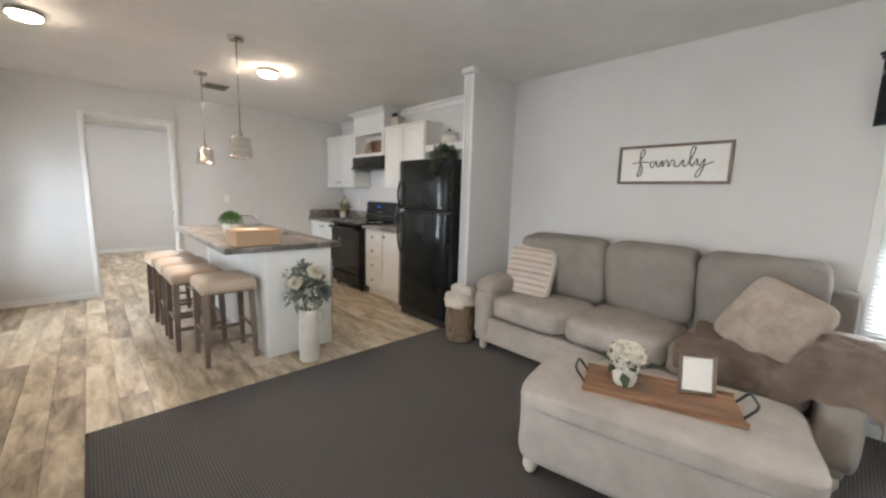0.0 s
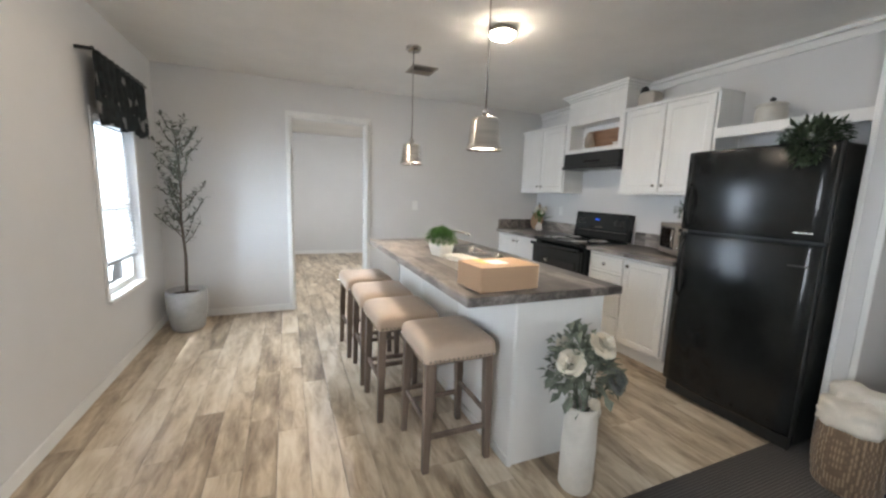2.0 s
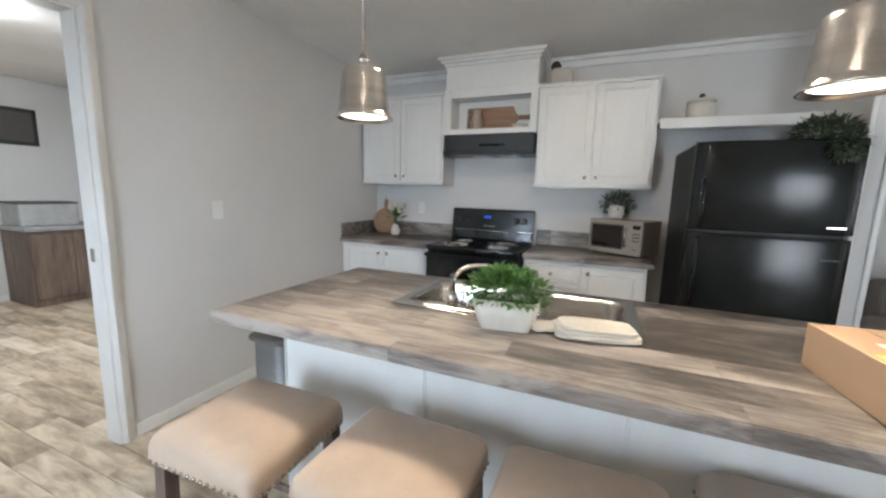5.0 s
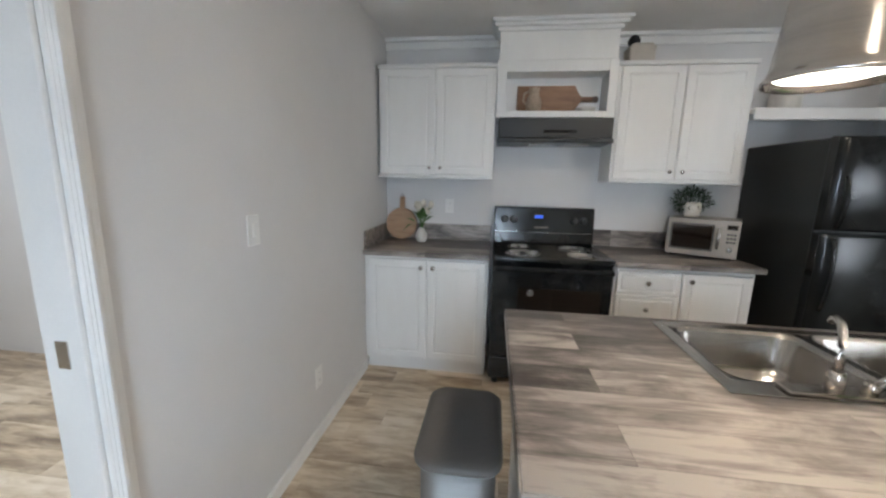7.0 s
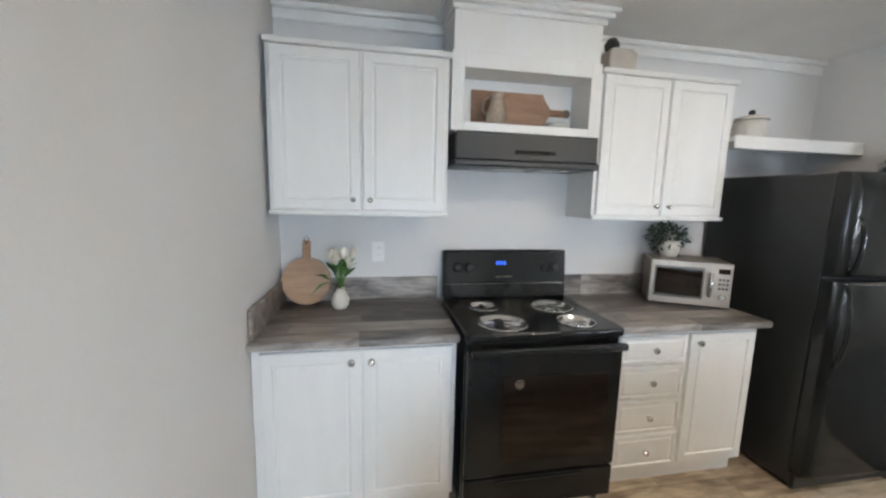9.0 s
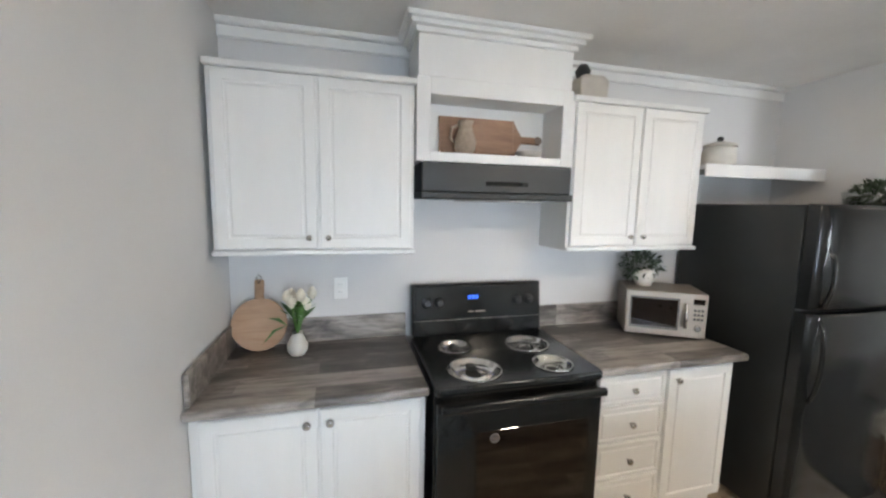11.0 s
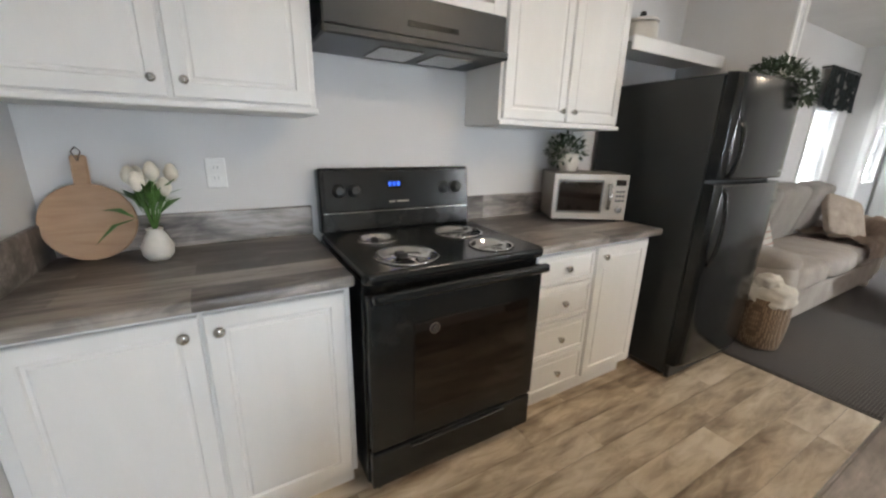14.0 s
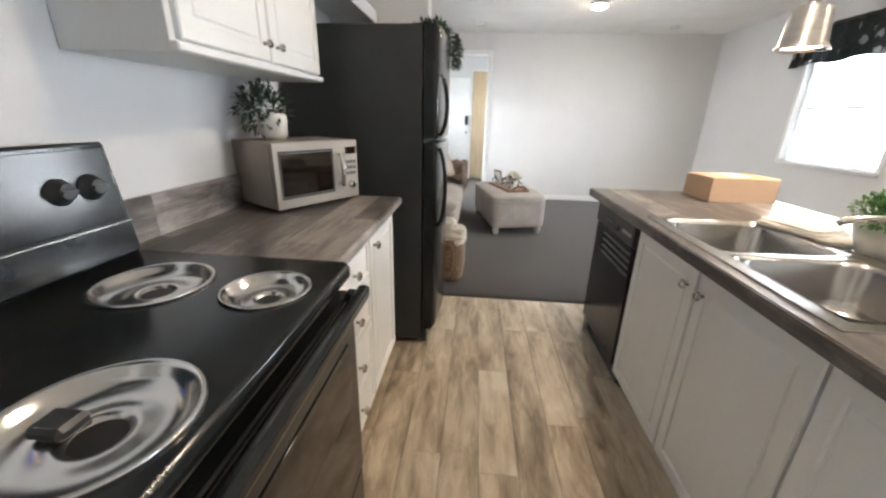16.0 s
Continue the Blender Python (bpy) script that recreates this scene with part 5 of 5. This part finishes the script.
pl = thing("planter_box", (3.72, 4.60, 2.202, 0, 0, 0), "pale wooden planter box on top of the cabinet", "planter")
part("box", loft([rounded_ring(0.062, 0.082, 0.015, 0, (0, 0)), rounded_ring(0.066, 0.086, 0.015, 0.10, (0, 0)), rounded_ring(0.058, 0.066, 0.02, 0.125, (0, 0)), rounded_ring(0.03, 0.03, 0.02, 0.132, (0, 0))]), LINEN, pl)
part("dark_ball", lathe(((0.012, 0.10), (0.036, 0.125), (0.04, 0.15), (0.022, 0.18), (0.006, 0.186)), 16, (-0.02, 0.05, 0)), INK, pl, "dark round topper")
jr = thing("lidded_jar", (3.74, 3.64, 1.897, 0, 0, 0), "white lidded jar with a dark knob on the shelf", "jar")
part("jar", lathe(((0.075, 0), (0.09, 0.03), (0.09, 0.10), (0.078, 0.125)), 28), CERAMIC, jr)
lid = part("lid", lathe(((0.09, 0.125), (0.085, 0.14), (0.03, 0.155), (0.012, 0.157)), 28), CERAMIC, jr)
part("knob", lathe(((0.008, 0.155), (0.018, 0.168), (0.016, 0.182), (0.006, 0.188)), 14), INK, lid)
fp = thing("trailing_plant", (3.30, 3.17, 1.68, 0, 0, 0), "dark green trailing plant on top of the refrigerator", "plant")
part("pot", lathe(((0.06, 0), (0.075, 0.07), (0.068, 0.07), (0.06, 0.05)), 20), GREYPOT, fp)
part("leaves", merged(tuft(random.Random(21), (-0.09, -0.02, 0.035), (0.12, 0.135, 0.09), 950, 0.040, 0.017, 0.0, 0.006), tuft(random.Random(22), (-0.232, -0.06, -0.03), (0.022, 0.075, 0.09), 240, 0.036, 0.016, -0.2)), LEAF, fp)

# ---- vase of flowers by the island ----
vs = thing("floor_vase", (1.875, 3.235, 0, 0, 0, 0), "tall white ceramic pitcher vase with cream roses on the floor", "vase")
part("vase", lathe(((0.070, 0), (0.078, 0.012), (0.078, 0.20), (0.074, 0.34), (0.068, 0.385), (0.076, 0.42), (0.071, 0.418), (0.062, 0.385), (0.066, 0.33)), 36), CERAMIC, vs)
part("handle", tube([(0.072, 0.01, 0.28), (0.115, 0.01, 0.29), (0.125, 0.01, 0.34), (0.105, 0.01, 0.385), (0.070, 0.01, 0.39)], 0.009, 8), CERAMIC, vs)
r3 = random.Random(12)
FLOWERS = ((-0.105, -0.02, 0.64, 0.068, PETAL), (0.03, -0.055, 0.715, 0.066, PETAL), (0.085, -0.085, 0.555, 0.066, BLUEPETAL), (-0.04, 0.10, 0.665, 0.052, PETAL), (0.09, 0.08, 0.64, 0.05, PETAL), (-0.03, -0.10, 0.475, 0.026, PETAL))
for x, y, z, r, m in FLOWERS:
    part("stem", tube([(x * 0.15, y * 0.15, 0.36), (x * 0.5, y * 0.5, 0.36 + (z - 0.36) * 0.55), (x, y, z)], 0.003, 6), LEAF, vs)
    bloom(r3, (x, y, z), r, (x * 4 - 0.1, y * 4 - 0.1, 0.35), m, vs, "full cream rose" if m == PETAL else "slate grey-green rose")
part("foliage", merged(tuft(r3, (0.0, 0.02, 0.56), (0.15, 0.14, 0.15), 250, 0.060, 0.042, 0.1, 0.42), tuft(r3, (-0.03, 0.04, 0.66), (0.12, 0.11, 0.11), 90, 0.055, 0.038, 0.6)), EUCALYPTUS, vs, "grey-green leaves")

# ---- tree in the corner ----
tr = thing("potted_tree", (-0.25, 6.08, 0, 0, 0, 0), "slim artificial olive tree in a grey planter", "plant")
part("planter", lathe(((0.11, 0), (0.135, 0.02), (0.165, 0.20), (0.168, 0.36), (0.158, 0.385), (0.148, 0.38), (0.15, 0.33)), 32), GREYPOT, tr)
part("soil", lathe(((0.148, 0.335), (0.02, 0.345)), 24), STEM, tr)
r4 = random.Random(31)
part("trunk", tube([(0, 0, 0.33), (0.012, 0, 0.7), (-0.008, 0.006, 1.05), (0.012, 0, 1.4), (-0.01, 0, 1.75)], 0.015, 8, 0.005), STEM, tr)
crown = bmesh.new()
for k in range(34):
    z = 0.80 + 1.02 * (k + r4.random()) / 34
    a = r4.uniform(0, 6.28)
    L = r4.uniform(0.10, 0.22) * (1.15 - 0.35 * (z - 0.8))
    tip = Vector((L * math.cos(a), L * math.sin(a), z + r4.uniform(0.10, 0.28)))
    base = Vector((0, 0, z))
    mid = (base + tip) / 2 + Vector((0, 0, -0.03))
    part("branch", tube([base, mid, tip], 0.005, 5, 0.002), STEM, tr)
    for j in range(24):
        t = 0.2 + 0.8 * j / 23
        p = base.lerp(mid, t * 2) if t < 0.5 else mid.lerp(tip, t * 2 - 1)
        leaf_mesh(crown, p, Vector((r4.uniform(-1, 1), r4.uniform(-1, 1), r4.uniform(-0.2, 0.9))), Vector((0, 0.2, 1)), r4.uniform(0.04, 0.07), r4.uniform(0.014, 0.022), r4)
part("crown", crown, TREELEAF, tr)

# ---- living room ----
so = thing("sofa", (3.46, 1.42, 0.01, 0, 0, 0), "grey upholstered three-seat sofa against the wall", "sofa")
part("base", boxes((3.085, 3.84, 0.30, 2.56, 0.085, 0.31), bevel=0.02, seg=2), SOFA, so, placed=True)
SE = (2.40, 1.74, 1.08, 0.44)
for k, (a, b) in enumerate(zip(SE, SE[1:])):
    part("seat_cushion", moved(cushion(0.66, a - b - 0.006, 0.205, 6, 0.12, 10, 0.006, k), pose(3.385, (a + b) / 2, 0.41)), SOFA, so, placed=True)
BE = (2.42, 1.665, 1.06, 0.44)
for k, (a, b) in enumerate(zip(BE, BE[1:])):
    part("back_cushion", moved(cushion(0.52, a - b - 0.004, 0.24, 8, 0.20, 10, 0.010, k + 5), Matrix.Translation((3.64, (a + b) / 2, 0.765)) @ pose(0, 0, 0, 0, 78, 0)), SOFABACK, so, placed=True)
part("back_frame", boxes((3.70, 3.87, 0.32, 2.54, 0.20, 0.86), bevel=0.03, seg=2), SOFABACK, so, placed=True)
for y in (2.485, 0.345):
    part("arm", merged(moved(cushion(0.80, 0.185, 0.50, 6, 0.05, 8, 0.004, 3), pose(3.46, y, 0.335)), moved(cushion(0.80, 0.235, 0.17, 3, 0.1, 8, 0.005, 9), pose(3.455, y, 0.565))), SOFA, so, placed=True)
for x in (3.13, 3.80):
    for y in (0.34, 2.49):
        part("foot", lathe(((0.022, 0.01), (0.034, 0.035), (0.03, 0.09)), 14, (x, y, 0)), LINEN, so, placed=True)


def pillow(name, m, sx, sy, label, material, stripes=None, fringe=False):
    p = thing(name, m, label, "pillow")
    body = part("cover", cushion(sx, sy, 0.15, 7, 0.75, 12, 0.006, sx * 10), material, p)
    if stripes:
        for k in range(8):
            y = (k - 3.5) / 8 * sy * 0.92
            pts = []
            for i in range(13):
                u = (i - 6) / 6
                w = max(0.0, (1 - (u * 0.96) ** 2) * (1 - (2 * y / sy) ** 2))
                pts.append((u * sx * 0.46, y, 0.075 * (0.25 + 0.75 * (0.35 + 0.65 * w)) + 0.0015))
            part("stripe", tube(pts, 0.004 if k % 2 else 0.0065, 6), stripes, body, "woven dusty pink stripe")
    if fringe:
        for k in range(14):
            for s in (-1, 1):
                part("tassel", boxes((s * sx / 2 - 0.004, s * sx / 2 + 0.004, (k - 6.5) / 14 * sy - 0.004, (k - 6.5) / 14 * sy + 0.004, -0.01, 0.01)), material, p)
    return p


PINK = surface("dusty_pink_yarn", (0.44, 0.26, 0.22), 0.98, var=0.1, bump=0.4)
pillow("throw_pillow", Matrix.Translation((3.46, 2.265, 0.70)) @ pose(0, 0, 0, 0, -70, 0) @ pose(0, 0, 0, 0, 0, 90), 0.45, 0.43, "cream throw pillow with dusty pink stripes on the sofa", LINEN, PINK)
pillow("throw_pillow", Matrix.Translation((3.35, 0.645, 0.70)) @ pose(0, 0, 0, 0, -60, -20) @ pose(0, 0, 0, 0, 0, 72), 0.41, 0.43, "large oatmeal knitted throw pillow on the sofa", surface("oatmeal_knit", (0.40, 0.335, 0.28), 0.98, var=0.12, scale=12, bump=0.9, grain=110))
bl = thing("throw_blanket", (3.3, 0.62, 0.5, 0, 0, 0), "brown throw blanket draped over seat and arm", "blanket")
bm = bmesh.new()
gx, gy = 26, 30
grid = []
for i in range(gx + 1):
    row = []
    for j in range(gy + 1):
        u, v = i / gx, j / gy
        y = 1.00 - 0.80 * v
        side = min(1, max(0, (0.60 - y) / 0.15))
        x = 3.62 - 0.28 * side - (0.62 - 0.28 * side) * u
        z = 0.552 + 0.012 * math.sin(u * 21 + v * 5) + 0.010 * math.sin(v * 26 + u * 4) + 0.02 * noise.noise(Vector((u * 5, v * 5, 2)))
        if y < 0.53:
            z += 0.155 * min(1, (0.53 - y) / 0.09)
        if x < 3.07:
            z -= (3.07 - x) * (2.0 + 1.6 * side)
            x = 3.030 - 0.012 * math.sin(v * 22) - 0.006 * math.sin(v * 41 + u * 6)
        if y < 0.24:
            z -= (0.24 - y) * 3.5
            y = 0.205 - 0.008 * math.sin(u * 17)
        row.append(bm.verts.new((x, y + 0.02 * math.sin(u * 9), z)))
    grid.append(row)
for p, q in zip(grid, grid[1:]):
    for j in range(gy):
        f = bm.faces.new((p[j], p[j + 1], q[j + 1], q[j]))
        f.smooth = True
bmesh.ops.solidify(bm, geom=bm.faces[:], thickness=0.008)
part("cloth", bm, THROW, bl, placed=True)

ot = thing("ottoman", (2.50, 0.94, 0.01, 0, 0, 12), "large pale grey upholstered ottoman on bun feet", "ottoman")
part("body", moved(cushion(0.625, 1.07, 0.37, 14, 0.02, 14, 0.004, 2), pose(0, 0, 0.255)), SOFA, ot)
part("top_pad", moved(cushion(0.645, 1.09, 0.12, 9, 0.2, 14, 0.005, 6), pose(0, 0, 0.395)), SOFA, ot)
for x in (-0.25, 0.25):
    for y in (-0.47, 0.47):
        part("foot", lathe(((0.022, 0), (0.038, 0.03), (0.036, 0.06), (0.025, 0.085)), 16, (x, y, 0)), LINEN, ot, "cream turned bun foot")
ty = thing("serving_tray", (2.50, 0.93, 0.462, 0, 0, 20), "long reddish-brown wooden tray with dark metal handles", "tray")
part("board", boxes((-0.125, 0.125, -0.31, 0.31, 0, 0.016), bevel=0.004), TRAYWOOD, ty)
part("rim", boxes((-0.135, -0.125, -0.31, 0.31, 0, 0.028), (0.125, 0.135, -0.31, 0.31, 0, 0.028), bevel=0.003), TRAYWOOD, ty)
for s in (-1, 1):
    part("handle", tube([(-0.07, s * 0.305, 0.016), (-0.07, s * 0.34, 0.06), (-0.05, s * 0.35, 0.072), (0.05, s * 0.35, 0.072), (0.07, s * 0.34, 0.06), (0.07, s * 0.305, 0.016)], 0.006, 8), BLACKMATT, ty, "dark metal handle")
hp = thing("flower_pot", (2.455, 1.06, 0.479, 0, 0, 0), "white hydrangea in a small white pot on the tray", "plant")
part("pot", lathe(((0.042, 0), (0.05, 0.02), (0.058, 0.085), (0.052, 0.085), (0.047, 0.06)), 24), CERAMIC, hp)
r6 = random.Random(41)
part("soil", lathe(((0.048, 0.062), (0.01, 0.066)), 16), STEM, hp)
part("leaves", tuft(r6, (0, 0, 0.09), (0.09, 0.09, 0.05), 30, 0.07, 0.04, 0.0), LEAF, hp)
petals = bmesh.new()
for _ in range(560):
    d = Vector((r6.gauss(0, 1), r6.gauss(0, 1), r6.gauss(0.4, 0.8))).normalized()
    leaf_mesh(petals, Vector((0, 0, 0.138)) + Vector((d.x * 0.064, d.y * 0.064, d.z * 0.050)) * r6.uniform(0.75, 1.05), d + Vector((r6.uniform(-1, 1), r6.uniform(-1, 1), r6.uniform(-1, 1))) * 0.9, d, 0.027, 0.027, r6)
part("hydrangea", petals, PETAL, hp, "white hydrangea head")
pf = thing("photo_frame", Matrix.Translation((2.60, 0.80, 0.481)) @ pose(0, 0, 0, -12, 0, -58), "small wooden photo frame with a blank white sheet", "photo frame")
part("frame", boxes((-0.075, 0.075, -0.006, 0.006, 0, 0.016), (-0.075, 0.075, -0.006, 0.006, 0.164, 0.18), (-0.075, -0.060, -0.006, 0.006, 0.016, 0.164), (0.060, 0.075, -0.006, 0.006, 0.016, 0.164), bevel=0.002), DARKWOOD, pf)
part("sheet", boxes((-0.06, 0.06, -0.001, 0.003, 0.016, 0.164)), PAPER, pf)
part("strut", moved(boxes((-0.015, 0.015, 0, 0.003, 0, 0.12)), pose(0, 0.006, 0.03, -24)), BLACKMATT, pf)

bk = thing("wicker_basket", (3.10, 2.755, 0.01, 0, 0, 0), "round wicker basket with a cream blanket beside the sofa", "basket")
prof = [(0.098, 0.0)]
for k in range(18):
    z = 0.01 + 0.34 * k / 17
    prof.append((0.100 + 0.035 * math.sin(math.pi * (0.15 + 0.6 * k / 17)) + (0.004 if k % 2 else 0), z))
prof += [(0.13, 0.362), (0.12, 0.362), (0.117, 0.33)]
part("weave", lathe(prof, 40), WICKER, bk)
part("blanket", moved(cushion(0.27, 0.26, 0.18, 3, 0.2, 12, 0.024, 8), pose(0, 0, 0.375)), TOWEL, bk, "cream knitted blanket stuffed in")
part("blanket_fold", moved(cushion(0.14, 0.22, 0.12, 3, 0.2, 10, 0.02, 12), Matrix.Translation((0.02, 0.0, 0.455)) @ pose(0, 0, 0, 10, 8, 20)), TOWEL, bk)

sg = thing("wall_sign", pose(EAST - 0.002, 1.385, 1.615, 0, 0, -90), "white framed wall sign lettered with the word family", "sign")
part("frame", boxes((-0.38, 0.38, -0.022, 0, -0.148, -0.128), (-0.38, 0.38, -0.022, 0, 0.128, 0.148), (-0.38, -0.36, -0.022, 0, -0.128, 0.128), (0.36, 0.38, -0.022, 0, -0.128, 0.128), bevel=0.003), DARKWOOD, sg)
part("panel", boxes((-0.36, 0.36, -0.010, -0.001, -0.128, 0.128)), PAPER, sg)
# the word family in joined handwriting, a pen stroke for each letter
F = ((-0.02, 0.03), (0.02, 0.04), (0.055, 0.10), (0.045, 0.125), (0.03, 0.10), (0.03, 0.0), (0.02, -0.06), (0.04, -0.05), (0.045, 0.0), (0.03, 0.035), (0.09, 0.035))
A = ((0.12, 0.042), (0.10, 0.035), (0.095, 0.012), (0.112, 0.0), (0.13, 0.04), (0.135, 0.01), (0.15, 0.0))
M = ((0.15, 0.0), (0.165, 0.045), (0.17, 0.0), (0.187, 0.043), (0.2, 0.035), (0.204, 0.0), (0.222, 0.043), (0.236, 0.035), (0.242, 0.003), (0.262, 0.0))
I = ((0.262, 0.0), (0.288, 0.043), (0.288, 0.008), (0.302, 0.0))
L = ((0.302, 0.0), (0.33, 0.05), (0.348, 0.11), (0.338, 0.125), (0.325, 0.10), (0.325, 0.02), (0.34, 0.0))
Y = ((0.34, 0.0), (0.362, 0.045), (0.367, 0.01), (0.382, 0.005), (0.402, 0.045), (0.396, -0.02), (0.375, -0.07), (0.36, -0.055), (0.392, -0.005), (0.45, 0.025))


def stroke(points, r):
    """A pen line through the points, rounded between them."""
    p = [Vector((x, 0, z)) for x, z in points]
    p = [p[0]] + p + [p[-1]]
    out = []
    for a, b, c, d in zip(p, p[1:], p[2:], p[3:]):
        for k in range(5):
            t = k / 5
            out.append(0.5 * (2 * b + (c - a) * t + (2 * a - 5 * b + 4 * c - d) * t * t + (3 * b - a - 3 * c + d) * t ** 3))
    return tube(out + [p[-1]], r, 6)


for letter in (F, A, M, I, L, Y):
    part("letter", moved(stroke(letter, 0.0036), pose(-0.25, -0.0135, -0.02) @ Matrix.Diagonal((1.16, 0.5, 1.1, 1))), INK, sg, "thin dark script letter")

# ---- hall and room beyond ----
ed = thing("door_1", (3.48, -2.7, 0, 0, 0, 0), "white entry door with a dark lock plate in the hall", "door", kind="structure")
part("leaf", boxes((3.10, 3.86, -2.699, -2.655, 0.01, 2.03), bevel=0.004), TRIM, ed, placed=True)
for z0, z1 in ((0.15, 0.85), (1.05, 1.9)):
    for x0, x1 in ((3.18, 3.45), (3.51, 3.78)):
        part("panel", boxes((x0, x1, -2.655, -2.649, z0, z1), bevel=0.003), TRIM, ed, placed=True)
part("lock_plate", boxes((3.115, 3.185, -2.655, -2.63, 1.12, 1.30), bevel=0.006), BLACKMATT, ed, "dark keypad lock", placed=True)
part("door_handle", lathe(((0.012, 0), (0.012, 0.03), (0.028, 0.045), (0.026, 0.06)), 16, (3.15, -2.62, 0.94)), NICKEL, ed, placed=True)
td = thing("door_2", (2.85, -2.7, 0, 0, 0, 0), "tan wooden closet door in the hall", "door", kind="structure")
part("leaf", boxes((2.55, 3.05, -2.699, -2.66, 0.01, 2.15), bevel=0.004), TANDOOR, td, placed=True)
part("trim", boxes((3.05, 3.085, -2.699, -2.65, 0.0, 2.19), (2.50, 2.55, -2.699, -2.65, 0.0, 2.19), (2.55, 3.05, -2.699, -2.65, 2.15, 2.19), bevel=0.003), TRIM, td, placed=True)
vn = thing("vanity_cabinet", (2.70, 9.98, 0, 0, 0, 0), "dark wooden cabinet with a grey top in the room beyond", "cabinet")
part("body", boxes((2.36, 3.09, 9.70, 10.28, 0, 0.82), bevel=0.004), DARKWOOD, vn, placed=True)
part("door", boxes((2.38, 2.72, 9.682, 9.70, 0.08, 0.78), bevel=0.003), DARKWOOD, vn, placed=True)
part("door", boxes((2.735, 3.075, 9.682, 9.70, 0.08, 0.78), bevel=0.003), DARKWOOD, vn, placed=True)
part("top", boxes((2.34, 3.095, 9.67, 10.285, 0.82, 0.86), bevel=0.005), GREYPOT, vn, placed=True)
bxg = thing("storage_bin", (2.55, 10.0, 0.86, 0, 0, 0), "grey fabric bin on the cabinet", "bin")
part("box", boxes((-0.19, 0.3, -0.2, 0.2, 0, 0.26), bevel=0.012), GREYPOT, bxg)
part("rim", boxes((-0.195, 0.305, -0.205, 0.205, 0.24, 0.262), bevel=0.004), GREYLID, bxg)
wp = thing("wall_picture", (2.55, 10.298, 1.74, 0, 0, 0), "dark framed picture on the far wall", "picture")
part("frame", boxes((-0.16, 0.22, -0.025, 0, 0, 0.40), bevel=0.004), BLACKMATT, wp)
part("print", boxes((-0.12, 0.18, -0.028, -0.025, 0.04, 0.36)), GREYLID, wp)

# ---- floor planks ----
rng = random.Random(11)
PW = 0.152


def plank(x0, x1, y0, y1):
    bm = boxes((-(x1 - x0) / 2 + 0.0007, (x1 - x0) / 2 - 0.0007, -(y1 - y0) / 2 + 0.0007, (y1 - y0) / 2 - 0.0007, -0.004, 0.0))
    for v in bm.verts:
        if v.co.z > -0.001:
            v.co.x *= 0.992
    ob = new("plank", mesh_of("plank", bm, FLOORWOOD))
    ob.location = ((x0 + x1) / 2, (y0 + y1) / 2, 0)
    ob.parent = floor


x = WEST
while x < EAST - 0.01:
    x1 = min(x + PW, EAST)
    y = SOUTH if x < 0.50 else 3.08
    top = 10.3 if x < 3.05 else NORTH
    y -= rng.uniform(0, 0.5)
    lo = SOUTH if x < 0.50 else 3.08
    while y < top:
        yn = y + rng.choice((0.62, 0.78, 0.94, 1.22))
        a, b = max(y, lo), min(yn, top)
        if b - a > 0.03:
            plank(x, x1, a, b)
        y = yn
    x = x1
